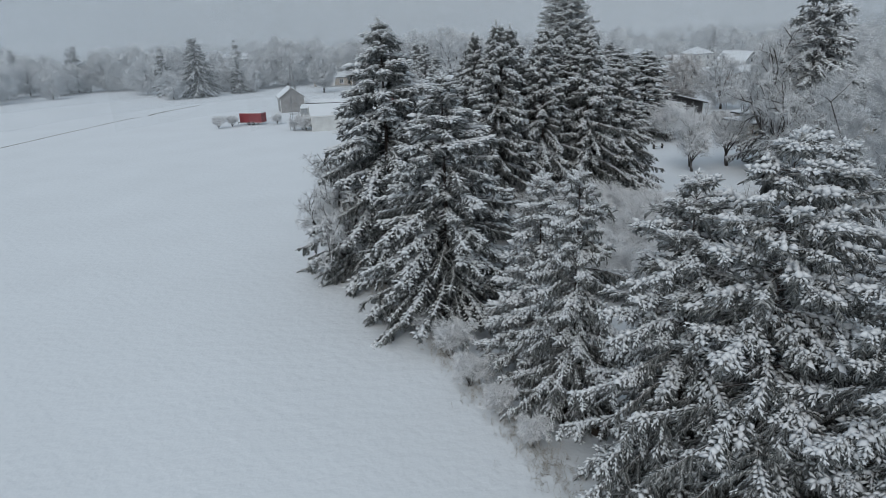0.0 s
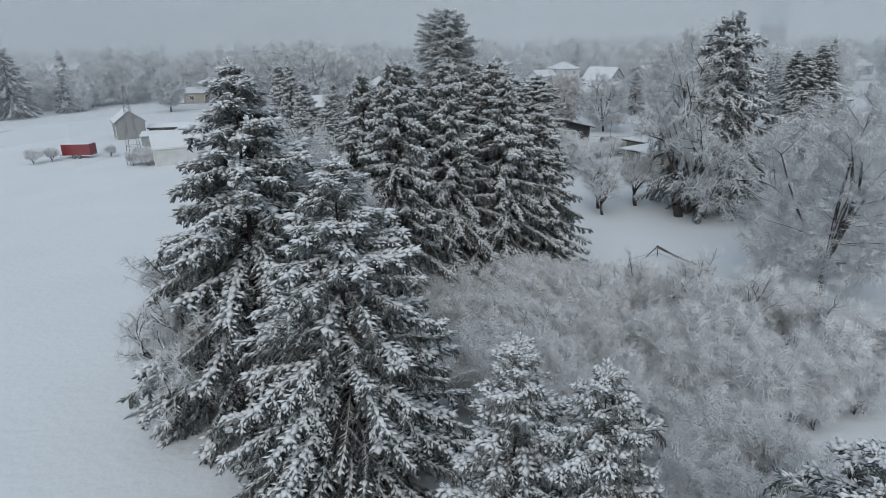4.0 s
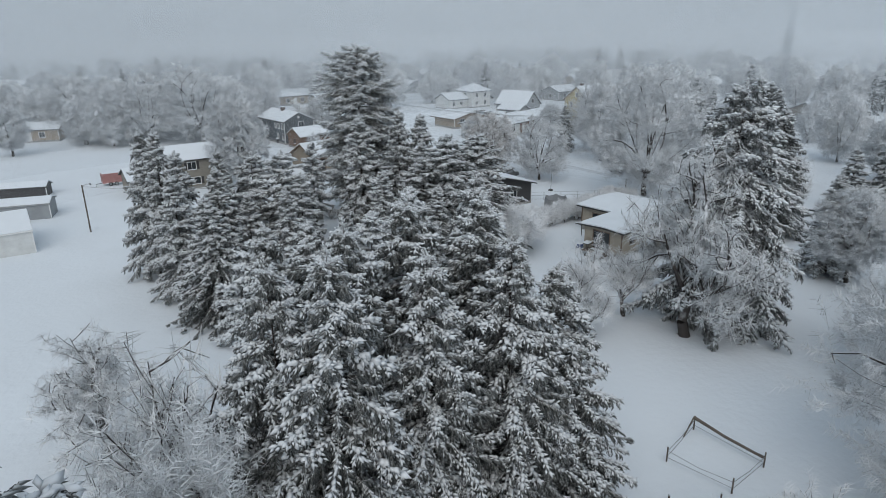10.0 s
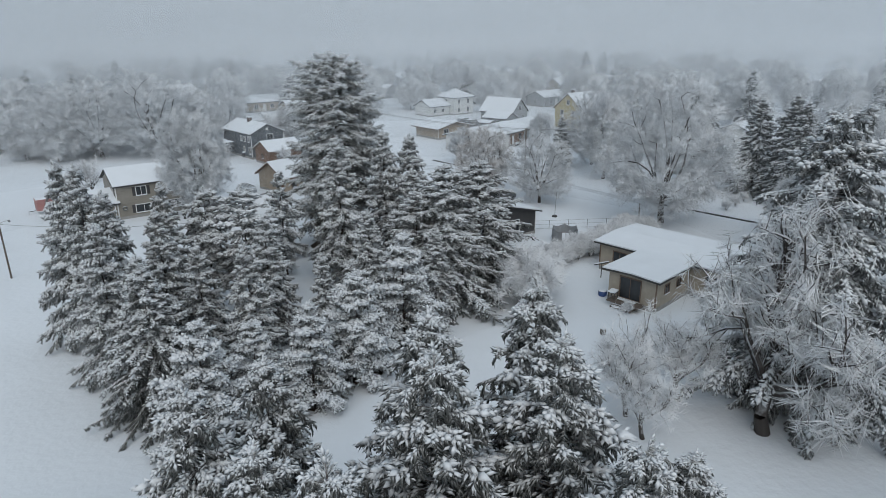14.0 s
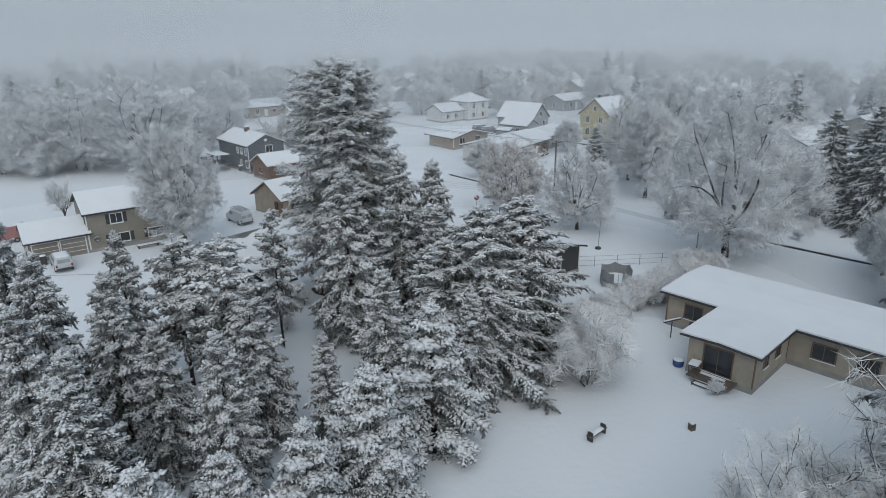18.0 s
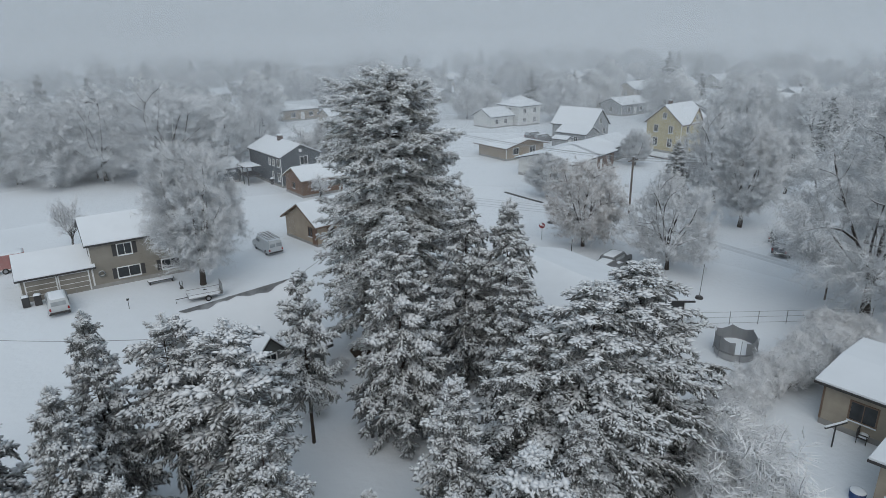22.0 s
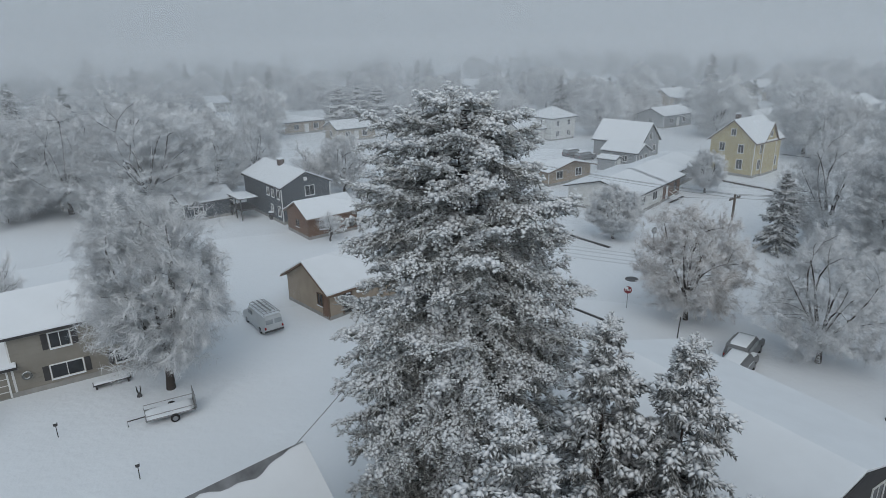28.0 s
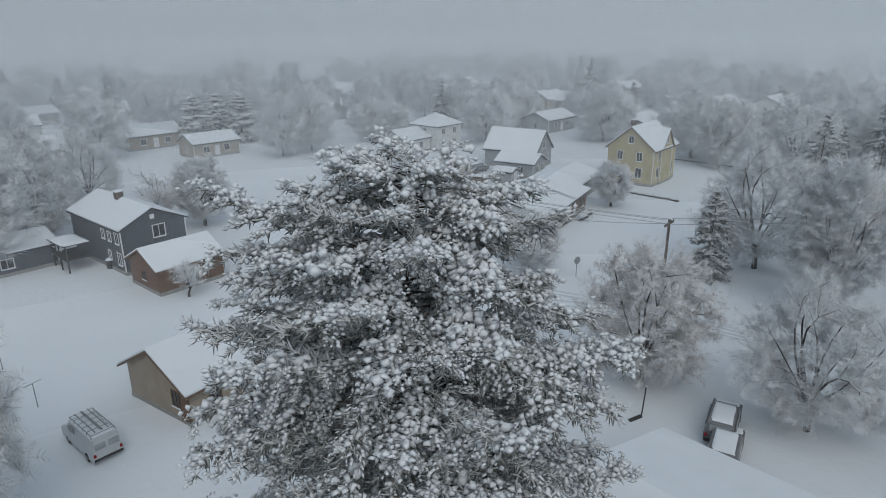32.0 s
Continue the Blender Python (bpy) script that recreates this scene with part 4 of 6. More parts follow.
def house(name, A, B, D, eave, rise, wall, label, ridge="x", over=0.45, trim=M_WHITE, fascia=M_DARK, wins=(), doors=(), garages=(), chimney=None, hip=False,
          shutters=None, category="house", group="", gable_vent=False, snow=0.17, z0=0.0, base=0.35):
    """A house whose front wall runs from A to B, left to right for one who faces it."""
    A, B = Vector((*A, z0)), Vector((*B, z0))
    L = (B - A).length
    m = Matrix.Translation(A) @ pose(0, 0, 0, 0, 0, math.degrees(math.atan2(B.y - A.y, B.x - A.x)))
    h = thing(name, m, label, category, group)
    if hip:
        part("wall", boxes((0, L, 0, D, -0.5, eave)), wall, h)
        part("roof", hip_band(L, D, eave, rise, over, 0.0, 0.14), fascia, h, "dark roof edge")
        part("roof_snow", hip_band(L, D, eave, rise, over, 0.145, 0.145 + snow, 0.03), M_ROOFSNOW, h, "thick smooth snow on the roof")
    else:
        if ridge == "x":
            bm = prism([(0, -0.5), (0, eave), (D / 2, eave + rise), (D, eave), (D, -0.5)], 0, L)
            bmesh.ops.transform(bm, matrix=Matrix(((0, 1, 0, 0), (1, 0, 0, 0), (0, 0, 1, 0), (0, 0, 0, 1))), verts=bm.verts[:])
            bmesh.ops.reverse_faces(bm, faces=bm.faces[:])
        else:
            bm = prism([(0, -0.5), (0, eave), (L / 2, eave + rise), (L, eave), (L, -0.5)], 0, D)
        part("wall", bm, wall, h)
        part("roof", roof_band(L, D, eave, rise, over, 0.004, 0.15, ridge), fascia, h, "dark roof edge")
        part("roof_snow", roof_band(L, D, eave, rise, over, 0.154, 0.154 + snow, ridge, 0.035), M_ROOFSNOW, h, "thick smooth snow on the roof")
    if base:
        part("foundation", boxes((-0.03, L + 0.03, -0.03, D + 0.03, -0.5, base)), M_CONCRETE, h)
    for x in (0.0, L):
        part("corner_board", boxes((x - 0.06, x + 0.06, -0.035, 0.06, base, eave - 0.12)), trim, h)
    for side, u, z, w, hh in wins:
        window(h, side_matrix(side, u, z, L, D), w, hh, trim, shutters)
    for side, u, w, hh, mat in doors:
        door(h, side_matrix(side, u, 0.15, L, D), w, hh, mat, trim)
    for side, u, w, hh, mat in garages:
        garage_door(h, side_matrix(side, u, 0.02, L, D), w, hh, mat, trim)
    if chimney:
        x, y, w, top = chimney
        c = part("chimney", boxes((x - w / 2, x + w / 2, y - w / 2, y + w / 2, eave - 0.3, top), bevel=0.02), M_BRICK, h)
        part("cap", boxes((x - w / 2 - 0.06, x + w / 2 + 0.06, y - w / 2 - 0.06, y + w / 2 + 0.06, top, top + 0.16), bevel=0.04), M_ROOFSNOW, c, "snow cap")
    if gable_vent and ridge == "y":
        part("vent", boxes((L / 2 - 0.25, L / 2 + 0.25, -0.05, 0.01, eave + rise - 1.1, eave + rise - 0.6)), M_WHITE, h)
    return h


def along(p, deg, d):
    return (p[0] + d * math.cos(radians(deg)), p[1] + d * math.sin(radians(deg)))


U, W = Vector((0.93, 0.367)), Vector((-0.367, 0.93))


def lot(u, w, o=(45.1, 104.2)):
    """A point by metres along and across the low tan house."""
    return (o[0] + U.x * u + W.x * w, o[1] + U.y * u + W.y * w)


# low tan house with a wing
house("ranch_house", lot(0.5, -0.5), lot(0.5, -18.0), 7.7, 3.0, 0.22, M_STUCCO, "low tan stucco ranch house under thick snow", over=0.55, trim=M_BROWN,
      wins=(("f", 2.4, 1.1, 1.5, 1.25), ("f", 12.6, 1.1, 1.6, 1.2), ("f", 15.5, 1.1, 1.4, 1.2)))
house("ranch_wing", lot(-6.0, -10.6), lot(0.48, -10.6), 4.95, 3.0, 0.12, M_STUCCO, "tan stucco wing with a glass porch door and snowy roof", over=0.55, trim=M_BROWN,
      wins=(("l", 2.3, 0.55, 2.1, 2.05), ("f", 2.0, 1.4, 0.8, 0.8), ("f", 4.3, 1.4, 0.8, 0.8)))
# split level house with two garage doors
DIR = 14.5
p = (-9.9, 146.0)
house("garage", p, along(p, DIR, 6.35), 7.0, 2.4, 1.35, M_TAUPE, "taupe double garage wing of a split level house", over=0.4, trim=M_WHITE, garages=(("f", 1.75, 2.6, 2.05, M_TAUPE), ("f", 4.65, 2.6, 2.05, M_TAUPE)), category="garage")
p = along(p, DIR, 6.39)
house("split_level_house", p, along(p, DIR, 9.6), 8.0, 4.75, 1.7, M_TAUPE, "taupe split level house with dark shutters", over=0.4, shutters=M_DARK,
      wins=(("f", 3.4, 0.7, 2.1, 1.05), ("f", 3.3, 3.15, 1.3, 1.15), ("f", 7.6, 3.15, 1.3, 1.15), ("f", 7.6, 0.7, 1.8, 1.05), ("l", 6.0, 3.3, 1.0, 1.0)))
# slate blue cottage with a cross gable, close to the pine
p = (8.2, 116.9)
q = along(p, 24, 8.2)
cottage = house("cottage", p, q, 7.8, 3.6, 3.5, M_SLATEGREY, "grey blue cottage with a cross gable and snowy roof", over=0.5, trim=M_WHITE, wins=(("f", 6.9, 1.2, 0.9, 1.2), ("l", 4.0, 1.2, 0.9, 1.2), ("r", 4.0, 1.2, 0.9, 1.2)))
d0 = along(p, 24, 2.2)
d0 = along(d0, -66, 0.25)
house("cross_gable", d0, along(d0, 24, 3.2), 3.4, 3.7, 1.7, M_SLATEGREY, "grey blue cross gable with a tall white framed window", ridge="y", over=0.35, wins=(("f", 1.6, 2.7, 0.8, 1.5), ("f", 1.6, 0.8, 1.0, 1.2)))
# shingles laid bare along the ridge, where the snow has slid
bm = bmesh.new()
edge = []
for k in range(25):
    u = k / 24
    x = -0.35 + 8.9 * u
    w = 0.04 + 0.3 * max(0.0, math.sin(3.1416 * min(1.0, u * 1.05))) * (0.6 + 0.5 * u) + 0.14 * math.sin(11 * u) + 0.06 * math.sin(37 * u)
    y = 3.9 - max(0.05, w)
    edge.append((bm.verts.new((x, 3.9, 7.1 + 0.355)), bm.verts.new((x, y, 7.1 + 0.355 - (3.9 - y) * 3.5 / 3.9))))
for a, b in zip(edge, edge[1:]):
    bm.faces.new((a[1], b[1], b[0], a[0]))
bmesh.ops.solidify(bm, geom=bm.faces[:], thickness=0.02)
part("bare_shingles", bm, plain("wet grey shingles", (0.34, 0.355, 0.375), 0.7, vary=0.4, scale=1.2, fine=9.0, bump=0.5), cottage, "strip of bare dark grey shingles below the ridge")
# broad low house right of the pine
p = (32.9, 114.9)
house("bungalow", p, along(p, 13.5, 13.4), 15.0, 3.0, 1.7, M_DARK, "broad dark bungalow under a wide snowy roof", ridge="y", over=0.6, fascia=M_DARK, wins=(("f", 2.2, 0.9, 1.0, 1.5), ("f", 6.0, 0.6, 2.0, 1.9), ("f", 10.0, 0.9, 1.2, 1.4)))
# tan shed
p = (20.0, 152.5)
house("shed", p, along(p, 25, 8.0), 7.0, 2.7, 2.0, M_TANSIDE, "tan garden garage with a steep snowy roof", over=0.5, trim=M_BROWN, fascia=M_BROWN, wins=(("l", 5.6, 1.1, 0.8, 1.1),), doors=(("l", 6.5, 0.8, 2.0, M_REDWOOD), ("f", 2.0, 0.9, 2.0, M_DARK)), category="garage")
# slate blue two storey house with a low side wing
p = (19.3, 185.6)
house("two_storey_house", p, along(p, 19, 7.3), 13.0, 5.0, 1.7, M_SLATEBLUE, "dark slate blue two storey house with white trim", ridge="y", over=0.3, gable_vent=True,
      wins=(("f", 1.9, 1.0, 1.2, 1.2), ("f", 4.2, 3.5, 1.3, 1.3), ("f", 5.9, 1.0, 1.3, 1.3), ("l", 12.0, 3.4, 0.8, 1.2), ("l", 10.2, 3.4, 0.7, 1.0), ("l", 8.6, 3.4, 0.7, 1.0), ("l", 12.0, 1.0, 0.8, 1.3), ("l", 9.6, 1.2, 0.6, 1.0)), chimney=(3.4, 7.0, 0.8, 7.6))
p = (6.5, 191.5)
house("side_wing", p, along(p, 19, 7.0), 7.0, 2.5, 1.0, M_SLATEBLUE, "low dark wing with snow on its roof", over=0.4, wins=(("f", 2.0, 0.9, 1.2, 1.0),))
p = (21.6, 177.5)
house("brown_garage", p, along(p, 19, 7.0), 6.0, 2.7, 1.5, M_REDWOOD, "red brown boarded garage with a snowy roof", over=0.4, trim=M_BROWN, fascia=M_BROWN, wins=(("f", 2.0, 1.1, 1.0, 0.9), ("l", 3.0, 1.1, 0.9, 0.9)), category="garage")
# yellow house with cross gables
p = (97.8, 184.4)
house("yellow_house", p, along(p, 20, 9.4), 8.0, 6.0, 3.3, M_YELLOW, "tall yellow clapboard house with cross gables", ridge="x", over=0.45, chimney=(4.0, 5.6, 0.7, 10.0), fascia=M_BROWN,
      wins=(("f", 2.0, 1.2, 1.0, 1.6), ("f", 5.0, 1.2, 1.0, 1.6), ("f", 7.8, 1.2, 1.0, 1.6), ("f", 2.4, 4.0, 0.9, 1.4), ("f", 6.8, 4.0, 0.9, 1.4), ("l", 2.2, 1.2, 1.0, 1.6), ("l", 5.6, 1.2, 1.0, 1.6), ("l", 2.2, 4.0, 0.9, 1.4), ("l", 5.6, 4.0, 0.9, 1.4), ("l", 4.0, 6.8, 0.8, 1.1)))
d0 = along(along(p, 20, 2.6), -70, 0.3)
house("yellow_gable", d0, along(d0, 20, 4.4), 5.0, 6.1, 2.7, M_YELLOW, "yellow front gable with a small attic window", ridge="y", over=0.35, fascia=M_BROWN, wins=(("f", 2.2, 6.6, 0.7, 0.9),))
# white house with a pyramid roof and low wing
p = (84.7, 232.0)
house("white_house", p, along(p, 17, 7.6), 7.6, 5.2, 2.0, M_PALESIDE, "white two storey house with a pyramid roof", hip=True, wins=(("f", 2.0, 3.3, 0.9, 1.2), ("f", 5.6, 3.3, 0.9, 1.2), ("f", 2.0, 0.9, 0.9, 1.2), ("f", 5.6, 0.9, 0.9, 1.2), ("l", 4, 3.3, 0.9, 1.2)))
p = (76.6, 231.5)
house("white_wing", p, along(p, 17, 7.5), 7.0, 2.9, 1.7, M_PALESIDE, "low white wing with snow on its roof", wins=(("f", 2.0, 1, 1.0, 1.1), ("f", 5.0, 1, 1.0, 1.1)))
# grey gabled house with a lower front and a small shed
p = (90.0, 205.0)
house("grey_house", p, along(p, 28, 7.4), 10.5, 3.3, 3.3, M_GREYSIDE, "grey house with a steep snowy roof", ridge="y", over=0.4, fascia=M_DARK, wins=(("f", 3.7, 3.6, 1.0, 1.2), ("f", 2.0, 1.1, 1.1, 1.2), ("f", 5.4, 1.1, 1.1, 1.2), ("l", 3.0, 1.1, 1.0, 1.1)))
p = (84.8, 199.0)
house("grey_porch", p, along(p, 28, 5.0), 7.0, 2.7, 1.2, M_GREYSIDE, "lower grey front wing", ridge="y", wins=(("f", 1.6, 1.0, 0.9, 1.1), ("f", 3.6, 1.0, 0.9, 1.1), ("l", 2.0, 1.0, 0.9, 1.0), ("l", 4.6, 1.0, 0.9, 1.0)))
p = (79.6, 198.0)
house("garden_shed", p, along(p, 28, 2.6), 3.6, 1.9, 0.5, M_GREYSIDE, "small grey garden shed with a flat snowy roof", ridge="y", over=0.15, category="shed", base=0.0, doors=(("f", 1.3, 0.9, 1.7, M_WHITE),))
# long low house at the crossing: a pale end and a brown porch end, with a garage behind
p = (65.6, 171.6)
house("long_house", p, along(p, 31, 9.4), 10.5, 2.9, 1.3, M_PALESIDE, "long low pale grey house", over=0.6, wins=(("f", 2.4, 1.0, 1.6, 1.2), ("f", 6.6, 1.0, 1.6, 1.2)))
p = along(p, 31, 9.45)
house("long_house_wing", p, along(p, 31, 6.6), 10.5, 2.9, 1.3, M_REDWOOD, "brown porch end of a long low house", over=0.6, trim=M_BROWN, wins=(("f", 4.8, 0.9, 1.2, 1.4),), doors=(("f", 1.6, 0.95, 2.0, M_WHITE),))
p = (80.6, 183.0)
house("grey_garage", p, along(p, 31, 10.5), 8.0, 2.6, 1.2, M_GREYSIDE, "grey garage behind the low house under smooth snow", over=0.5, wins=(("l", 3.0, 1.1, 1.0, 0.9),), category="garage")
p = (63.0, 192.0)
house("tan_house", p, along(p, 17, 10.0), 8.5, 2.5, 1.1, M_TANSIDE, "tan bungalow with a low gable", ridge="y", over=0.9, fascia=M_BROWN, wins=(("f", 2.5, 1.0, 1.4, 1.2), ("f", 7.0, 1.0, 1.4, 1.2)))
# far houses
FAR = ((28.0, 268.0, 15, 12, 8, 3.0, 1.8, M_TANSIDE), (38.5, 251.0, 15, 10, 7, 2.9, 1.5, M_STUCCO), (90.0, 317.0, 17, 8, 8, 4.6, 3.2, M_GREYSIDE), (101.0, 312.0, 17, 8, 8, 4.6, 3.2, M_PALESIDE),
       (136.0, 198.0, 20, 8, 9, 5.0, 3.0, M_PALESIDE), (180.0, 232.0, 17, 12, 9, 3.2, 2.2, M_GREYSIDE), (196.0, 226.0, 17, 12, 9, 3.0, 2.0, M_PALESIDE), (120.0, 238.0, 17, 12, 8, 3.0, 1.6, M_GREYSIDE),
       (-6.0, 384.0, 10, 14, 9, 3.0, 2.0, M_GREYSIDE), (16.0, 358.0, 12, 16, 9, 3.0, 1.8, M_TANSIDE), (-30.0, 440.0, 10, 14, 9, 4.0, 3.0, M_GREYSIDE), (60.0, 262.0, 17, 11, 8, 3.0, 1.6, M_PALESIDE),
       (-97.0, 246.0, 5, 14, 9, 3.2, 2.2, M_TAUPE), (-80.0, 242.0, 5, 12, 9, 3.0, 2.4, M_PALESIDE), (-43.5, 216.6, -8, 13, 8, 2.8, 1.2, M_TANSIDE), (150.0, 275.0, 17, 11, 8, 3.2, 2.2, M_TANSIDE),
       (130.0, 300.0, 17, 11, 8, 3.2, 2.4, M_PALESIDE), (165.0, 310.0, 17, 12, 8, 3.0, 2.2, M_GREYSIDE), (70.0, 345.0, 15, 12, 8, 3.0, 2.2, M_PALESIDE), (200.0, 290.0, 17, 12, 8, 3.0, 2.2, M_TAUPE),
       (50.0, 395.0, 12, 12, 8, 3.4, 2.6, M_PALESIDE), (110.0, 380.0, 15, 12, 8, 3.2, 2.6, M_GREYSIDE), (160.0, 365.0, 17, 12, 8, 3.2, 2.6, M_TANSIDE), (225.0, 345.0, 17, 12, 8, 3.2, 2.6, M_PALESIDE),
       (118.0, 150.0, 20, 12, 9, 3.0, 2.0, M_PALESIDE), (128.0, 118.0, 20, 13, 9, 3.0, 2.0, M_GREYSIDE), (150.0, 158.0, 20, 12, 9, 3.0, 2.0, M_TAUPE), (104.0, 134.0, 20, 12, 8, 3.0, 1.8, M_PALESIDE), (0.0, 300.0, 12, 12, 8, 3.0, 2.0, M_PALESIDE))
TOWN = random.Random(77)
MORE = []
for i in range(900):
    x, y = TOWN.uniform(-130, 250), TOWN.uniform(205, 430)
    if len(MORE) < 40 and (x > -15 or y > 262) and not (15 < x < 125 and y < 265) and all((x - b[0]) ** 2 + (y - b[1]) ** 2 > 19 ** 2 for b in list(FAR) + MORE):
        MORE.append((x, y, 17 + TOWN.choice((0, 0, 90, 3)), TOWN.uniform(9, 15), TOWN.uniform(7.5, 9.5), TOWN.choice((2.8, 3.0, 3.2, 5.0)), TOWN.uniform(1.4, 2.8), TOWN.choice((M_PALESIDE, M_GREYSIDE, M_TANSIDE, M_TAUPE))))
FAR += tuple(MORE)
for x, y, a, L, D, e, r, wall in FAR:
    house("house", (x, y), along((x, y), a, L), D, e, r, wall, "distant small house with snow on its roof", over=0.4, ridge="x" if L > 8.5 else "y", wins=(("f", L * 0.27, 1.0, 1.2, 1.2), ("f", L * 0.72, 1.0, 1.2, 1.2), ("l", D / 2, 1.0, 1.0, 1.2)),
          doors=(("f", L * 0.5, 0.95, 2.05, M_WHITE),), chimney=(L * 0.6, D * 0.5, 0.7, e + r + 0.9) if r > 2.1 else None, group="houses of the town")
# farm buildings by the field
p = (-24.6, 119.2)
house("metal_shed", p, along(p, 15, 6.3), 8.5, 2.6, 1.5, M_METALWHITE, "white metal farm shed with a snowy roof", over=0.15, fascia=M_WHITE, category="shed", base=0.0)
p = (-37.8, 149.6)
house("barn", p, along(p, 20, 5.4), 6.0, 3.2, 2.0, M_BARN, "small weathered grey board barn", ridge="y", over=0.3, fascia=M_BARN, category="barn", base=0.0)
p = (-32.6, 152.8)
# closed walls, coloured dark for the shade inside the shed's open front
house("long_shed", p, along(p, -5, 10.0), 3.0, 1.5, 0.5, M_DARK, "long low farm shed under snow, shade of its open front painted as dark walls", over=0.2, fascia=M_DARK, category="shed", base=0.0)
p = (-30.6, 137.6)
house("long_shed", p, along(p, -2, 11.0), 4.0, 2.0, 0.5, M_GREYSIDE, "long low grey farm shed under snow", over=0.2, fascia=M_STEELGREY, category="shed", base=0.0)

# ---- far trees ----
rnd = random.Random(9)
HOUSES = [(x, y) for x, y, *_ in FAR] + [(100, 188), (88, 234), (93, 212), (66, 178), (70, 195), (22, 190), (10, 194), (25, 180), (23, 155), (82, 180), (80, 234)]
spots = []


def clear(x, y, gap):
    return all((x - a - 4) ** 2 + (y - b - 3) ** 2 > 11 ** 2 for a, b in HOUSES) and all((x - a) ** 2 + (y - b) ** 2 > gap ** 2 for a, b in spots)


tries = 0
while len(spots) < 290 and tries < 9000:
    tries += 1
    x, y = rnd.uniform(-150, 260), rnd.uniform(150, 430)
    if y < 195 and -75 < x < 92:
        continue
    if y < 190 and x < 0:
        continue
    if 12 < x < 112 and y < 245:
        continue
    if clear(x, y, 6.5):
        spots.append((x, y))
for x, y in [(55, 245), (78, 252), (88, 255), (100, 236), (123, 222), (134, 210), (123, 249), (66, 262), (112, 246), (106, 258), (70, 276), (142, 232), (95, 95), (105, 108), (96, 140), (112, 122), (125, 140), (70, 98), (80, 72), (95, 75), (110, 85), (58, 66), (68, 62), (82, 130), (92, 152), (120, 170), (60, 78), (66, 95), (74, 104), (120, 100), (135, 105)]:
    spots.append((x, y))
for x, y in ((42.6, 270), (47.5, 269), (52.5, 268.3)):
    put(2, x, y, 11.0, wide=1.15, group="trees of the town")
put(6, 142.8, 248.7, 17.0, wide=0.9, group="trees of the town")
for i, (x, y) in enumerate(spots):
    far = y > 215 or x > 110 or x < -60
    con = rnd.random() < 0.2
    h = rnd.uniform(7.5, 13.5)
    if con:
        put(6, x, y, h + 2, wide=rnd.uniform(0.8, 1.1), group="trees of the town")
    else:
        put(13 if far else 8, x, y, h, wide=rnd.uniform(0.85, 1.2), group="trees of the town")
for x, y, h, kind in ((-73, 195, 14, 5), (-64, 204, 9, 6), (-108, 228, 12, 13), (-118, 230, 11, 13), (-133, 236, 12, 6), (-140, 232, 10, 13), (-55, 229, 13, 13), (-90, 232, 11, 13), (-152, 234, 12, 6), (-160, 240, 12, 13), (-47, 236, 11, 13), (-100, 224, 10, 6),
                      (-36, 226, 10, 13), (-28, 222, 12, 13), (-20, 215, 11, 13), (-14, 212, 9, 13), (-24, 206, 7, 13), (-16, 202, 7, 13), (2, 214, 10, 13), (-62, 222, 9, 13), (-125, 224, 8, 13), (-80, 226, 9, 13)):
    put(kind, x, y, h * 1.2, wide=1.1, group="trees behind the field")
rnd = random.Random(21)
for i in range(46):
    x, y = rnd.uniform(-75, 0), rnd.uniform(200, 300)
    if clear(x, y, 4.0) and not (-46 < x < -26 and y < 224):
        spots.append((x, y))
        put(13, x, y, rnd.uniform(7, 12), wide=rnd.uniform(0.9, 1.15), group="trees behind the field")


# ---- the woods and roofs at the far edge ----
def far_woods(seed, count):
    rng = np.random.default_rng(seed)
    pts, R, H = [], [], []
    while len(pts) < count:
        a, r = rng.uniform(-0.35, 2.9), rng.uniform(250, 640)
        x, y = 14 + r * math.cos(a) * 1.2, 90 + r * math.sin(a)
        if y > 60:
            pts.append((x, y)); R.append(rng.uniform(4, 7.5)); H.append(rng.uniform(7, 13))
    pts, R, H = np.array(pts), np.array(R), np.array(H)
    k = 44
    az, rr, zz = rng.uniform(0, 6.28, (count, k)), np.sqrt(rng.random((count, k))), rng.uniform(0.2, 0.95, (count, k))
    wide = np.sqrt(np.clip(1 - ((zz - 0.5) / 0.55) ** 2, 0.05, 1))
    P = np.stack([pts[:, :1] + np.cos(az) * rr * wide * R[:, None], pts[:, 1:] + np.sin(az) * rr * wide * R[:, None], zz * H[:, None]], -1).reshape(-1, 3)
    d = unit(np.stack([np.cos(az) * rr, np.sin(az) * rr, rng.uniform(0.1, 1.0, (count, k))], -1).reshape(-1, 3))
    n = len(P)
    V, T = scatter(SPRAYS[:3], frames_of(d, rng.uniform(0, 3, n)), P - d, np.stack([rng.uniform(1.6, 3.2, n), np.full(n, 0.16), np.full(n, 0.16)], 1), rng.integers(0, 3, n))
    A = np.concatenate([pts, np.zeros((count, 1)) - 0.4], 1)
    B = np.concatenate([pts, H[:, None] * 0.6], 1)
    trunks = sticks(A, B, np.full(count, 0.22), np.full(count, 0.1), 4)
    ob = link("far_woods", array_mesh("far woods", *joined([(V, T), trunks])), M_TWIG)
    return tagged(ob, "far woods pale with rime in the mist", "woods", kind="stuff")


far_woods(3, 820)

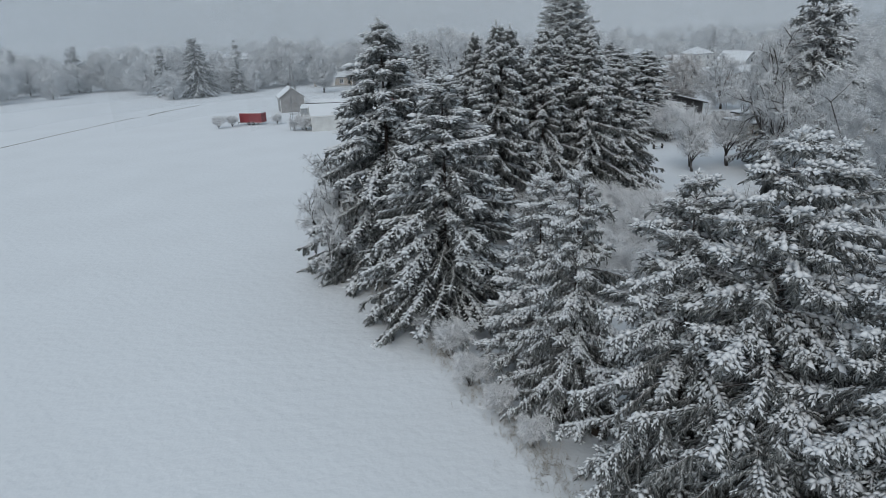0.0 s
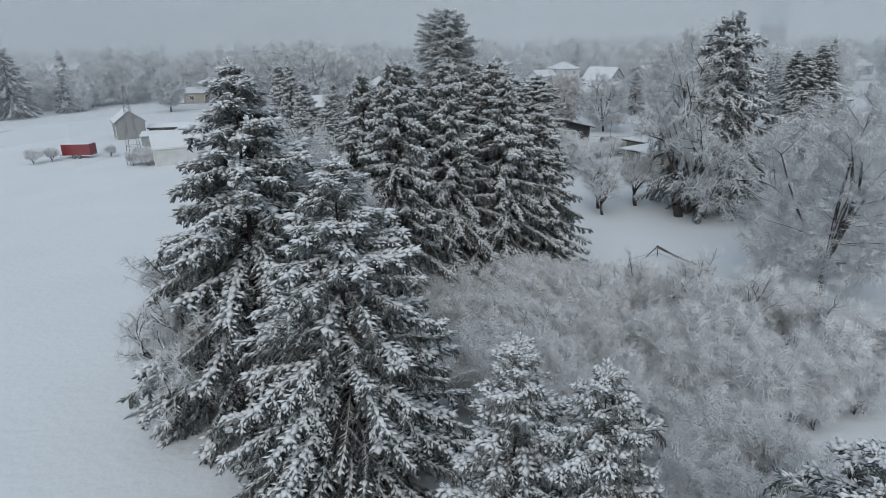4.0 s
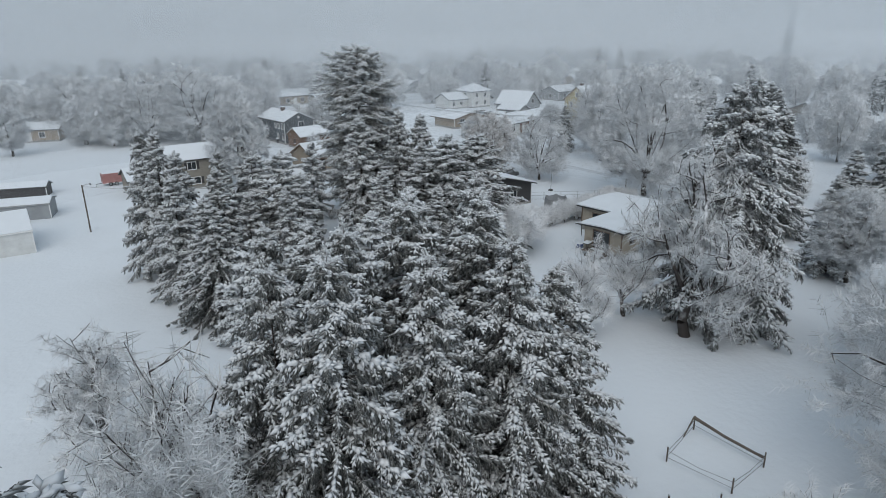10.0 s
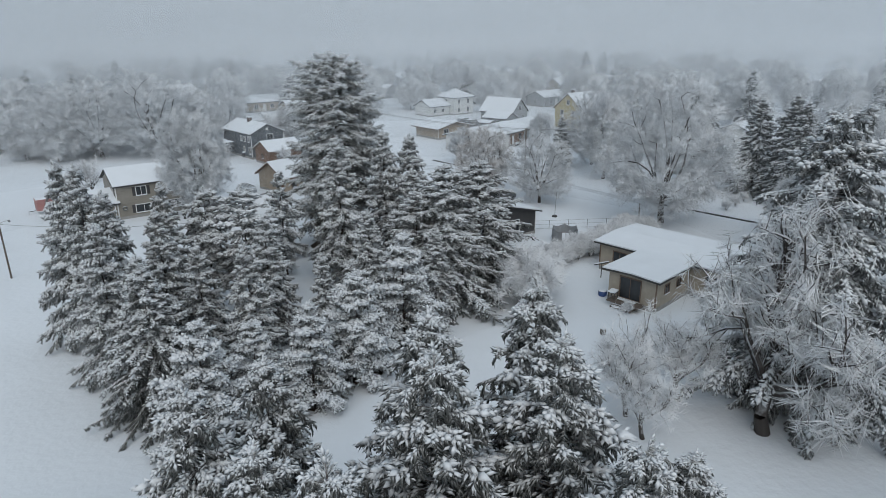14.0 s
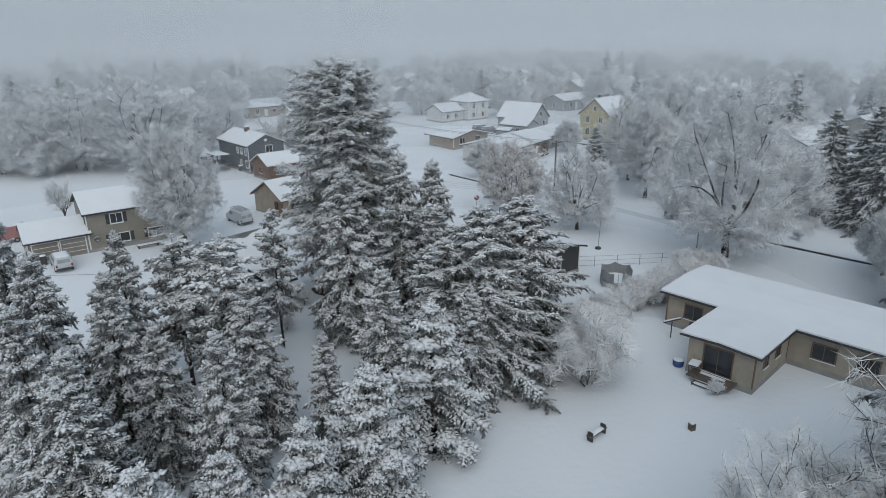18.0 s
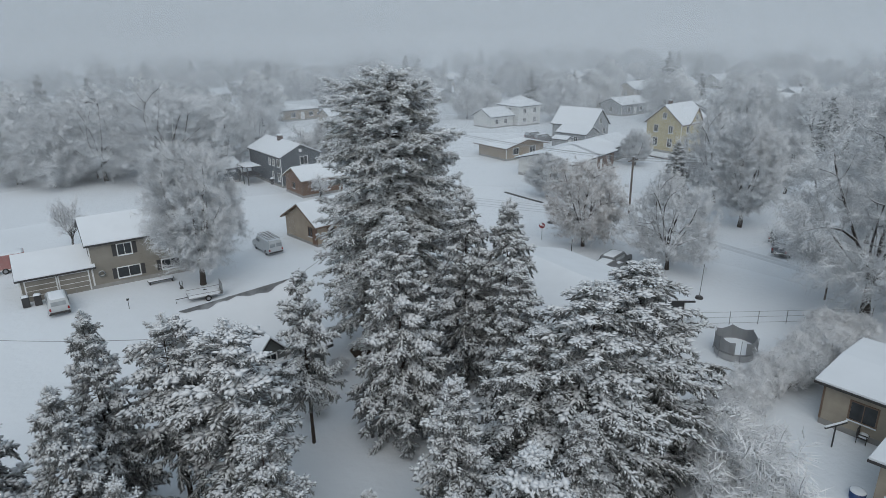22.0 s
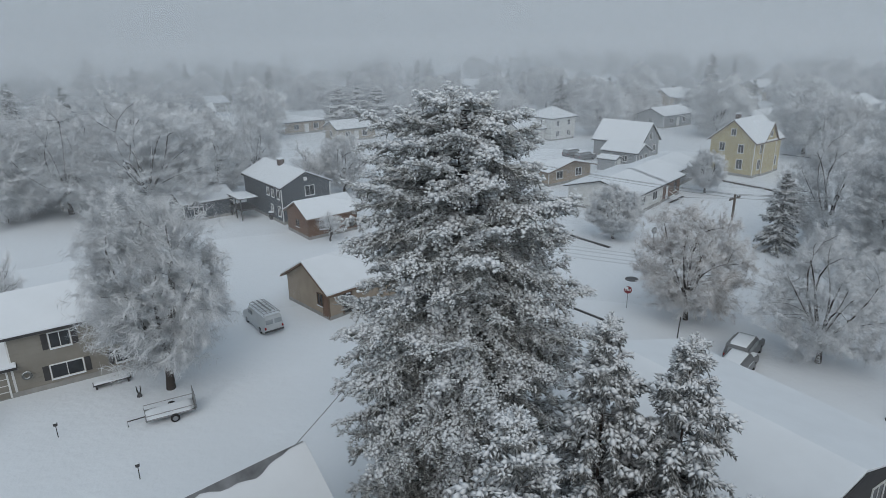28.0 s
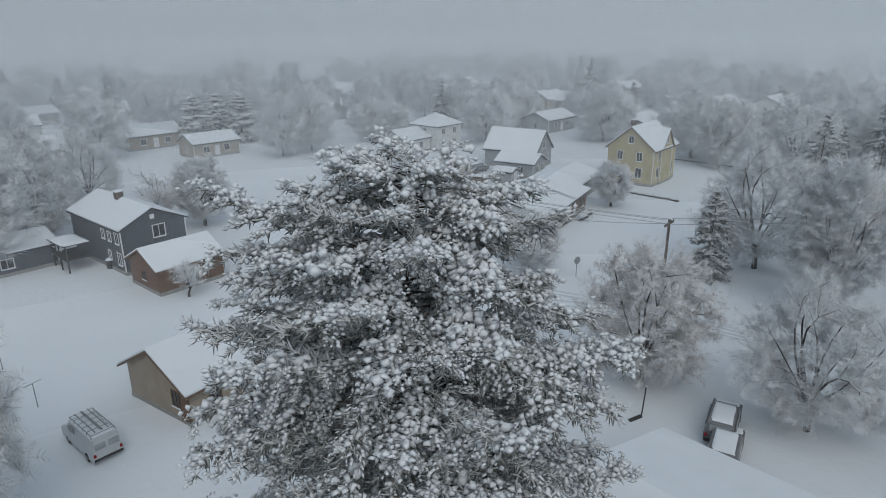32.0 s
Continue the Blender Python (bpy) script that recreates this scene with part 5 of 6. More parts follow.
# ---- vehicles ----
M_WHITECAR = plain("white car paint under frost", (0.5, 0.53, 0.55), 0.35, vary=0.05, bump=0.05)
M_GREYCAR = plain("grey car paint", (0.16, 0.17, 0.18), 0.35, vary=0.08, bump=0.05)
M_REDPAINT = plain("red paint", (0.23, 0.038, 0.048), 0.6, vary=0.12)
M_PINKRED = plain("faded red paint", (0.36, 0.17, 0.16), 0.6, vary=0.15)
M_RUBBER = plain("rubber", (0.025, 0.025, 0.026), 0.9)
M_STEEL = plain("galvanised steel", (0.32, 0.33, 0.34), 0.45, 0.7)
M_POST = plain("weathered wood", (0.13, 0.11, 0.095), 0.9, vary=0.25, fine=12)
M_BLUE = plain("blue plastic", (0.03, 0.07, 0.2), 0.45)
M_LIGHT = plain("red lamp glass", (0.3, 0.02, 0.02), 0.2)
M_WET = plain("wet asphalt", (0.05, 0.05, 0.053), 0.4, vary=0.3)
M_LITTER = plain("needle litter and soil", (0.075, 0.058, 0.047), 0.95, vary=0.4, scale=2.5, fine=9, bump=0.6, depth=0.05)
M_TRACK = snow_material("packed snow", 0.8, 4.0, 0.04, 0.4, (0.62, 0.66, 0.7))


def spin(m, bm):
    bmesh.ops.transform(bm, matrix=m, verts=bm.verts[:])
    return bm


def wheel(parent, x, y, r, w):
    t = part("wheel", spin(pose(x, y, r, 90), tube([(0, 0, -w / 2), (0, 0, -w / 2 + 0.03), (0, 0, w / 2 - 0.03), (0, 0, w / 2)], [r * 0.9, r, r, r * 0.9], 16)), M_RUBBER, parent, smooth=False)
    s = 1 if y > 0 else -1
    part("rim", spin(pose(x, y + s * (w / 2 + 0.005), r, 90), tube([(0, 0, -0.02), (0, 0, 0.02)], [r * 0.62, r * 0.55], 12)), M_STEEL, t)


def lumpy(x0, x1, y0, y1, z, h, n=9):
    """A rounded sheet of snow over a rectangle."""
    bm = bmesh.new()
    g = []
    for i in range(n + 1):
        row = []
        for j in range(n + 1):
            u, v = i / n, j / n
            edge = min(u, v, 1 - u, 1 - v)
            x, y = x0 + (x1 - x0) * u, y0 + (y1 - y0) * v
            row.append(bm.verts.new((x, y, z + h * min(1, (edge * 5) ** 0.5) * (0.8 + 0.4 * noise.noise((x * 1.7, y * 1.7, z))))))
        g.append(row)
    for i in range(n):
        for j in range(n):
            bm.faces.new((g[i][j], g[i + 1][j], g[i + 1][j + 1], g[i][j + 1]))
    rim = [v for v in bm.verts if v.is_boundary]
    r = bmesh.ops.extrude_edge_only(bm, edges=[e for e in bm.edges if e.is_boundary])
    for v in r["geom"]:
        if isinstance(v, bmesh.types.BMVert):
            v.co.z = z - 0.02
    return bm


def car(name, label, x, y, heading, profile, width, paint, wheels, r=0.33, glass=(), snow=(), category="car", lights=True, z=0.0):
    """A parked vehicle from its side outline; x points ahead."""
    c = thing(name, Matrix.Translation((x, y, gz(x, y) + z)) @ pose(0, 0, 0, 0, 0, heading), label, category)
    bm = prism(profile, -width / 2, width / 2)
    bmesh.ops.bevel(bm, geom=[e for e in bm.edges], offset=0.09, segments=3, affect="EDGES", profile=0.6)
    for v in bm.verts:
        if v.co.z > 0.95:
            v.co.y *= 1 - 0.16 * (v.co.z - 0.95) / 0.8
    part("body", bm, paint, c, smooth=True)
    for wx in wheels:
        for s in (-1, 1):
            wheel(c, wx, s * (width / 2 - 0.1), r, 0.2)
    for spec in glass:
        part("window", spin(pose(*spec[0]), boxes(spec[1], bevel=0.01)), M_FROSTED, c)
    back = min(p[0] for p in profile)
    front = max(p[0] for p in profile)
    part("bumper", boxes((back - 0.06, back + 0.1, -width / 2 + 0.08, width / 2 - 0.08, 0.38, 0.56), bevel=0.03), M_DARK, c)
    part("bumper", boxes((front - 0.1, front + 0.06, -width / 2 + 0.08, width / 2 - 0.08, 0.34, 0.54), bevel=0.03), M_DARK, c)
    if lights:
        for s in (-1, 1):
            part("tail_light", boxes((back - 0.03, back + 0.04, s * (width / 2 - 0.17) - 0.08, s * (width / 2 - 0.17) + 0.08, 0.72, 0.98), bevel=0.01), M_LIGHT, c)
            part("headlight", boxes((front - 0.04, front + 0.03, s * (width / 2 - 0.22) - 0.12, s * (width / 2 - 0.22) + 0.12, 0.62, 0.78), bevel=0.01), M_WHITE, c)
    for x0, x1, y0, y1, z0, h in snow:
        part("snow", lumpy(x0, x1, y0, y1, z0, h), M_ROOFSNOW, c, "rounded snow cover", smooth=True)
    return c


M_FROSTED = plain("frosted glass", (0.30, 0.33, 0.35), 0.5, vary=0.2)
VAN = [(-2.5, 0.3), (-2.5, 1.95), (-2.4, 2.08), (1.25, 2.08), (1.75, 1.45), (2.4, 1.2), (2.52, 0.95), (2.52, 0.3)]
van = car("van", "white work van with a ladder rack under snow", 14.2, 153.7, 109, VAN, 1.95, M_WHITECAR, (-1.5, 1.6), 0.36,
          glass=(((0, 0, 0), (-2.53, -2.49, -0.75, -0.08, 1.25, 1.75)), ((0, 0, 0), (-2.53, -2.49, 0.08, 0.75, 1.25, 1.75)), ((1.5, 0, 1.76, 0, 52, 0), (-0.32, 0.32, -0.75, 0.75, -0.02, 0.02)), ((0.75, 0.9, 1.6), (-0.4, 0.4, -0.02, 0.05, -0.2, 0.2)), ((0.75, -0.9, 1.6), (-0.4, 0.4, -0.05, 0.02, -0.2, 0.2))),
          snow=((-2.35, 1.2, -0.78, 0.78, 2.05, 0.13), (1.75, 2.45, -0.75, 0.75, 1.27, 0.1)), category="van")
van.matrix_basis = van.matrix_basis @ Matrix.Diagonal((0.95, 0.97, 0.84, 1.0))
for s in (-0.72, 0.72):
    part("rack_rail", tube([(-2.3, s, 2.36), (1.2, s, 2.36)], [0.03, 0.03]), M_STEEL, van)
for k in range(6):
    xx = -2.2 + 0.66 * k
    part("rack_bar", tube([(xx, -0.74, 2.12), (xx, -0.72, 2.38), (xx, 0.72, 2.38), (xx, 0.74, 2.12)], [0.025] * 4), M_STEEL, van)
for s in (-0.1, 0.35):
    ladder = thing("ladder", van.matrix_basis @ pose(-0.4, s - 0.3, 2.43), "aluminium ladder with snow lashed on a van rack", "ladder")
    for q in (0, 0.36):
        part("stile", boxes((-1.7, 1.5, q - 0.03, q + 0.03, 0, 0.08), bevel=0.01), M_STEEL, ladder)
    for k in range(9):
        part("rung", boxes((-1.55 + 0.36 * k - 0.025, -1.55 + 0.36 * k + 0.025, 0.03, 0.33, 0.02, 0.06)), M_WHITE, ladder)
SUV = [(-2.3, 0.35), (-2.35, 0.95), (-2.15, 1.6), (-1.9, 1.72), (0.45, 1.72), (1.1, 1.12), (2.15, 0.98), (2.3, 0.75), (2.3, 0.35)]
SUV_GLASS = (((-2.24, 0, 1.33, 0, 18, 0), (-0.03, 0.02, -0.62, 0.62, -0.2, 0.2)), ((-0.6, 0.87, 1.38), (-1.2, 0.9, -0.02, 0.05, -0.17, 0.17)), ((-0.6, -0.87, 1.38), (-1.2, 0.9, -0.05, 0.02, -0.17, 0.17)), ((0.82, 0, 1.45, 0, 47, 0), (-0.3, 0.3, -0.65, 0.65, -0.02, 0.03)))
SUV_SNOW = ((-1.95, 0.5, -0.68, 0.68, 1.7, 0.12), (1.15, 2.2, -0.75, 0.75, 1.05, 0.08))
car("suv", "white estate car with snow on roof and bonnet by the garage", -6.35, 143.3, 105, SUV, 1.85, M_WHITECAR, (-1.4, 1.4), 0.34, SUV_GLASS, SUV_SNOW)
for x, y, h, w in ((70.4, 130.4, 20, 0), (73.2, 133.6, 18, 0), (49.9, 134.2, 30, 0), (80.0, 213.6, 15, 0), (80.6, 210.0, 15, 0)):
    car("parked_car", "dark parked car half covered with snow", x, y, h, SUV, 1.85, M_GREYCAR, (-1.4, 1.4), 0.34, SUV_GLASS, SUV_SNOW)
car("covered_car", "car wholly hidden under a hump of snow", 47.4, 132.2, 30, SUV, 1.85, M_GREYCAR, (-1.4, 1.4), 0.34, (), (*SUV_SNOW, (-2.3, 2.25, -0.9, 0.9, 0.98, 0.25)))


def box_trailer(name, label, x, y, heading, L, Wd, H, paint, category="trailer"):
    t = thing(name, Matrix.Translation((x, y, gz(x, y))) @ pose(0, 0, 0, 0, 0, heading), label, category)
    part("body", boxes((-L / 2, L / 2, -Wd / 2, Wd / 2, 0.45, 0.45 + H), bevel=0.05), paint, t)
    for k in range(5):
        for s in (-1, 1):
            part("rib", boxes((-L / 2 + L * (k + 0.5) / 5 - 0.03, -L / 2 + L * (k + 0.5) / 5 + 0.03, s * Wd / 2 - 0.03, s * Wd / 2 + 0.03, 0.5, 0.4 + H)), paint, t)
    part("trim", boxes((-L / 2 - 0.02, L / 2 + 0.02, -Wd / 2 - 0.02, Wd / 2 + 0.02, 0.42, 0.55)), M_WHITE, t, "white trim strip")
    part("tongue", tube([(-L / 2, 0, 0.45), (-L / 2 - 1.0, 0, 0.42), (-L / 2 - 1.0, 0, 0.05)], [0.05, 0.05, 0.04]), M_DARK, t)
    for wx in (-0.45, 0.45):
        for s in (-1, 1):
            wheel(t, wx, s * (Wd / 2 - 0.05), 0.33, 0.2)
    part("snow", lumpy(-L / 2 + 0.05, L / 2 - 0.05, -Wd / 2 + 0.05, Wd / 2 - 0.05, 0.45 + H, 0.16), M_ROOFSNOW, t, "snow on the roof", smooth=True)


box_trailer("box_trailer", "red enclosed trailer standing in a snowy field", -38.9, 131.2, -13, 4.8, 2.1, 1.9, M_REDPAINT)
box_trailer("box_trailer", "faded red trailer behind the garage", -13.6, 157.0, 15, 3.2, 2.0, 1.7, M_PINKRED)
flat = thing("flat_trailer", Matrix.Translation((7.0, 141.1, gz(7, 141))) @ pose(0, 0, 0, 0, 0, 10), "low open trailer filled with snow beside the tree", "trailer")
part("bed", boxes((-1.6, 1.6, -0.8, 0.8, 0.42, 0.52), bevel=0.015), M_STEEL, flat)
for s in (-1, 1):
    part("side_rail", tube([(-1.6, s * 0.8, 0.52), (-1.6, s * 0.8, 0.85), (1.6, s * 0.8, 0.85), (1.6, s * 0.8, 0.52)], [0.03] * 4), M_STEEL, flat)
    wheel(flat, 0.2, s * 0.92, 0.3, 0.18)
part("ramp", boxes((1.6, 1.66, -0.78, 0.78, 0.5, 1.5)), M_STEEL, flat)
part("tongue", tube([(-1.6, 0, 0.45), (-2.7, 0, 0.42), (-2.7, 0, 0.02)], [0.04, 0.04, 0.03]), M_DARK, flat)
part("snow", lumpy(-1.55, 1.55, -0.74, 0.74, 0.52, 0.2), M_ROOFSNOW, flat, "snow heaped on the bed", smooth=True)


# ---- posts, signs, poles, wires ----
def post(name, label, x, y, h, r, category="post", material=None, cap=True, lean=0.0):
    p = thing(name, Matrix.Translation((x, y, gz(x, y))) @ pose(0, 0, 0, lean, 0, 0), label, category)
    part("shaft", tube([(0, 0, -0.3), (0, 0, h)], [r, r * 0.85], 8), material or M_POST, p)
    if cap:
        part("snow", tube([(0, 0, h), (0, 0, h + 0.07), (0, 0, h + 0.11)], [r * 1.1, r * 1.2, r * 0.5], 8), M_ROOFSNOW, p, "snow cap", smooth=True)
    return p


def disc(r, n, z, t=0.02):
    return spin(pose(0, -0.06, z, 90), tube([(0, 0, 0), (0, 0, t)], [r, r], n))


st = post("stop_sign", "red octagonal road sign with snow on its face", 46.7, 145.5, 2.2, 0.035, "sign", M_STEEL)
st.matrix_basis = st.matrix_basis @ pose(0, 0, 0, 0, 0, -35)
part("plate", disc(0.38, 8, 1.85), M_REDPAINT, st, "red octagon plate")
part("lettering", boxes(*[(-0.23 + 0.13 * k, -0.15 + 0.13 * k, -0.088, -0.082, 1.76, 1.94) for k in range(4)]), M_WHITE, st, "white letter bars")
part("snow", boxes((-0.3, 0.02, -0.1, -0.082, 1.93, 2.16), bevel=0.008), M_ROOFSNOW, st)
rs = post("road_sign", "round grey sign seen from its back", 60.3, 160.2, 2.1, 0.04, "sign", M_STEEL)
part("plate", disc(0.42, 12, 1.85), M_STEEL, rs)
post("flag_pole", "thin dark leaning pole", 46.5, 138.0, 2.4, 0.05, "pole", M_DARK, lean=4)
part("foot", boxes((-1.0, 0.1, -0.12, 0.12, 0.0, 0.14), bevel=0.02), M_DARK, thing("pole_foot", Matrix.Translation((46.4, 138.0, gz(46, 138))), "dark beam at the foot of a pole", "beam"))
for x, y, h in ((0.1, 140.9, 0.9), (5.6, 134.5, 0.9)):
    p = post("drive_marker", "short dark stake with a box on top in the snow", x, y, h, 0.03, "marker", M_DARK, False)
    part("box", boxes((-0.11, 0.11, -0.09, 0.09, h - 0.02, h + 0.2), bevel=0.02), M_DARK, p)
    part("snow", lumpy(-0.1, 0.1, -0.08, 0.08, h + 0.2, 0.07, 4), M_ROOFSNOW, p)
lamp = post("street_lamp", "tall dark wooden lamp post at the field edge", -13.5, 127.5, 6.3, 0.1, "street lamp", M_POST)
part("arm", tube([(0, 0, 6.1), (0.5, 0.0, 6.35), (0.9, 0, 6.35)], [0.035] * 3), M_STEEL, lamp)
part("lamp_head", tube([(0.85, 0, 6.42), (0.95, 0, 6.38), (1.05, 0, 6.2)], [0.05, 0.13, 0.08], 8), M_STEEL, lamp)


def utility_pole(x, y, h, turn):
    p = post("utility_pole", "wooden utility pole with a snowy cross arm", x, y, h, 0.15, "utility pole")
    p.matrix_basis = p.matrix_basis @ pose(0, 0, 0, 0, 0, turn)
    part("cross_arm", boxes((-1.1, 1.1, -0.06, 0.06, h - 0.55, h - 0.4)), M_POST, p)
    for k in (-1.0, -0.5, 0.5, 1.0):
        part("insulator", tube([(k, 0, h - 0.4), (k, 0, h - 0.25)], [0.05, 0.03]), M_GLASS, p)


def wire(a, b, sag, label="black overhead wire rimmed with snow"):
    pts = [Vector(a).lerp(Vector(b), k / 14) - Vector((0, 0, sag * 4 * (k / 14) * (1 - k / 14))) for k in range(15)]
    ob = tagged(part("wire", tube(pts, [0.022] * 15, 4), M_STEEL), label, "wire", "overhead wires")
    return ob


for x, y, t in ((63.5, 151.5, 20), (118.0, 128.0, 20)):
    utility_pole(x, y, 8.0, t)
tower = thing("lattice_tower", Matrix.Translation((-28.4, 123.4, gz(-28, 123))), "thin steel lattice tower beside the farm shed", "tower")
for i in range(4):
    a, b = radians(45 + 90 * i), radians(135 + 90 * i)
    part("leg", tube([(1.5 * math.cos(a), 1.5 * math.sin(a), -0.2), (0.12 * math.cos(a), 0.12 * math.sin(a), 12.0)], [0.05, 0.035], 5), M_STEEL, tower)
    for k in range(5):
        z = 0.6 + 2.2 * k
        r, q = 1.5 - 1.38 * z / 12, 1.5 - 1.38 * (z + 2.2) / 12
        part("strut", tube([(r * math.cos(a), r * math.sin(a), z), (r * math.cos(b), r * math.sin(b), z)], [0.025, 0.025], 4), M_STEEL, tower)
        part("brace", tube([(r * math.cos(a), r * math.sin(a), z), (q * math.cos(b), q * math.sin(b), z + 2.2)], [0.018, 0.018], 4), M_STEEL, tower)
for k in (-1.0, 0.5, 1.0):
    o = Vector((0.34 * k, 0.94 * k, 0))
    wire(Vector((63.5, 151.5, 7.7)) + o, Vector((118, 128, 8.2)) + o, 0.8)
    wire(Vector((63.5, 151.5, 7.7)) + o, Vector((46, 205, 7.0)) + o, 0.8)
wire((13.6, 123.6, 7.1), (24.5, 138.0, 8.0), 0.3)
wire((7.4, 118.6, 6.2), (-13.5, 127.5, 6.0), 0.5)
wire((63.5, 151.5, 7.5), (62.0, 176.0, 3.2), 0.4)

# ---- garden things by the low tan house ----
tr = thing("trampoline", Matrix.Translation((47.4, 113.4, gz(47, 113))) @ Matrix.Scale(0.8, 4), "round trampoline with a dark safety net", "trampoline")
m_net, nt, b = nodes_of("safety net", 0.9)
b.inputs["Base Color"].default_value = (0.4, 0.415, 0.43, 1)
nz = noise_node(nt, 9.0, 2.0)
bump_node(nt, b, nz.outputs["Fac"], 0.4, 0.02)
ring = [(2.0 * math.cos(6.2832 * k / 24), 2.0 * math.sin(6.2832 * k / 24)) for k in range(25)]
part("frame_ring", tube([(x, y, 0.85) for x, y in ring], [0.05] * 25), M_STEEL, tr)
part("mat", tube([(0, 0, 0.80), (0, 0, 0.86)], [1.9, 1.9], 24), M_ROOFSNOW, tr, "mat under snow")
bm = bmesh.new()
lo = [bm.verts.new((x, y, 0.86)) for x, y in ring[:-1]]
hi = [bm.verts.new((x * 0.97, y * 0.97, 2.35 - 0.35 * abs(math.sin(6.2832 * k / 24 * 3)))) for k, (x, y) in enumerate(ring[:-1])]
for k in range(24):
    if k not in (15, 16):
        bm.faces.new((lo[k], lo[(k + 1) % 24], hi[(k + 1) % 24], hi[k]))
bmesh.ops.solidify(bm, geom=bm.faces[:], thickness=0.012)
part("net", bm, m_net, tr, "dark mesh net")
for k in range(0, 24, 4):
    x, y = ring[k]
    part("net_pole", tube([(x * 1.03, y * 1.03, 0.1), (x * 1.03, y * 1.03, 2.4)], [0.028] * 2), M_STEEL, tr)
    part("leg", tube([(x * 1.02, y * 1.02, 0.85), (x * 1.08, y * 1.08, 0.0)], [0.03] * 2), M_STEEL, tr)
part("skirt", tube([(0, 0, 0.08), (0, 0, 0.7)], [1.95, 1.95], 24), m_net, tr, "dark skirt under the frame")

tp = post("clothes_post", "T shaped clothes post with snow along its arm", 44.3, 101.6, 1.6, 0.05, "post", M_DARK, False)
part("arm", boxes((-0.9, 0.9, -0.05, 0.05, 1.55, 1.65)), M_DARK, tp)
part("snow", boxes((-0.9, 0.9, -0.06, 0.06, 1.655, 1.75), bevel=0.03), M_ROOFSNOW, tp)
ch = thing("garden_chair", Matrix.Translation((46.5, 101.3, gz(46, 101))) @ pose(0, 0, 0, 0, 0, 25), "dark garden chair with a snow cushion", "chair")
part("seat", boxes((-0.35, 0.35, -0.3, 0.3, 0.4, 0.46), bevel=0.01), M_DARK, ch)
part("backrest", boxes((-0.35, 0.35, 0.28, 0.34, 0.46, 1.0), bevel=0.01), M_DARK, ch)
for a in (-0.32, 0.32):
    part("armrest", boxes((a - 0.03, a + 0.03, -0.3, 0.3, 0.62, 0.67)), M_DARK, ch)
    for c in (-0.26, 0.28):
        part("leg", boxes((a - 0.025, a + 0.025, c - 0.025, c + 0.025, -0.1, 0.62)), M_DARK, ch)
part("snow", lumpy(-0.32, 0.32, -0.28, 0.26, 0.46, 0.18, 5), M_ROOFSNOW, ch, smooth=True)
tub = thing("tub", Matrix.Translation((41.6, 97.6, gz(41, 97))) @ Matrix.Scale(0.72, 4), "round blue plastic tub capped with snow", "tub")
part("body", tube([(0, 0, -0.1), (0, 0, 0.1), (0, 0, 0.72)], [0.5, 0.56, 0.6], 18), M_BLUE, tub, smooth=True)
part("snow", tube([(0, 0, 0.70), (0, 0, 0.8), (0, 0, 0.86)], [0.6, 0.55, 0.3], 18), M_ROOFSNOW, tub, smooth=True)
o = lot(-7.3, -7.95)
steps = thing("steps", Matrix.Translation((*o, gz(*o))) @ pose(0, 0, 0, 0, 0, -68.5), "wooden porch steps with snow on each tread", "steps")
for k in range(4):
    part("tread", boxes((-0.95, 0.95, -0.32 * k + 0.6, -0.32 * k + 0.94, 0.52 - 0.15 * k, 0.58 - 0.15 * k)), M_POST, steps)
    part("snow", boxes((-0.93, 0.93, -0.32 * k + 0.61, -0.32 * k + 0.92, 0.584 - 0.15 * k, 0.66 - 0.15 * k), bevel=0.03), M_ROOFSNOW, steps)
for s in (-1.0, 1.0):
    part("string_board", boxes((s - 0.03, s + 0.03, -0.4, 0.95, -0.1, 0.2)), M_POST, steps)
o = lot(-6.7, -6.6)
tb = thing("side_table", Matrix.Translation((*o, gz(*o) + 0.58)) @ pose(0, 0, 0, 0, 0, 30), "small porch table with a slab of snow", "table")
part("tabletop", boxes((-0.45, 0.45, -0.35, 0.35, 0.6, 0.65)), M_DARK, tb)
for a in (-0.4, 0.4):
    for c in (-0.3, 0.3):
        part("leg", boxes((a - 0.025, a + 0.025, c - 0.025, c + 0.025, 0, 0.6)), M_DARK, tb)
part("snow", boxes((-0.47, 0.47, -0.37, 0.37, 0.655, 0.8), bevel=0.05), M_ROOFSNOW, tb)
porch_deck = (thing("porch_deck", Matrix.Translation((*lot(-6.7, -7.9), gz(*lot(-6.7, -7.9)) + 0.58)) @ pose(0, 0, 0, 0, 0, -68.5), "low wooden porch deck", "deck"))
for k in range(10):
    part("deck_board", boxes((-1.6, 1.7, -0.7 + 0.132 * k, -0.7 + 0.132 * k + 0.122, -0.14, -0.04)), M_POST, porch_deck)
sled = thing("bench", Matrix.Translation((30.3, 92.3, gz(30, 92))) @ pose(0, 0, 0, 0, 0, 20), "low garden bench half buried in snow", "bench")
part("seat", boxes((-0.85, 0.85, -0.22, 0.22, 0.36, 0.43), bevel=0.012), M_POST, sled)
for a in (-0.7, 0.7):
    part("leg", boxes((a - 0.05, a + 0.05, -0.2, 0.2, -0.1, 0.36)), M_DARK, sled)
    part("armrest", boxes((a - 0.04, a + 0.04, -0.2, 0.2, 0.43, 0.66), bevel=0.01), M_DARK, sled)
part("snow", lumpy(-0.65, 0.65, -0.2, 0.2, 0.43, 0.14, 6), M_ROOFSNOW, sled, smooth=True)
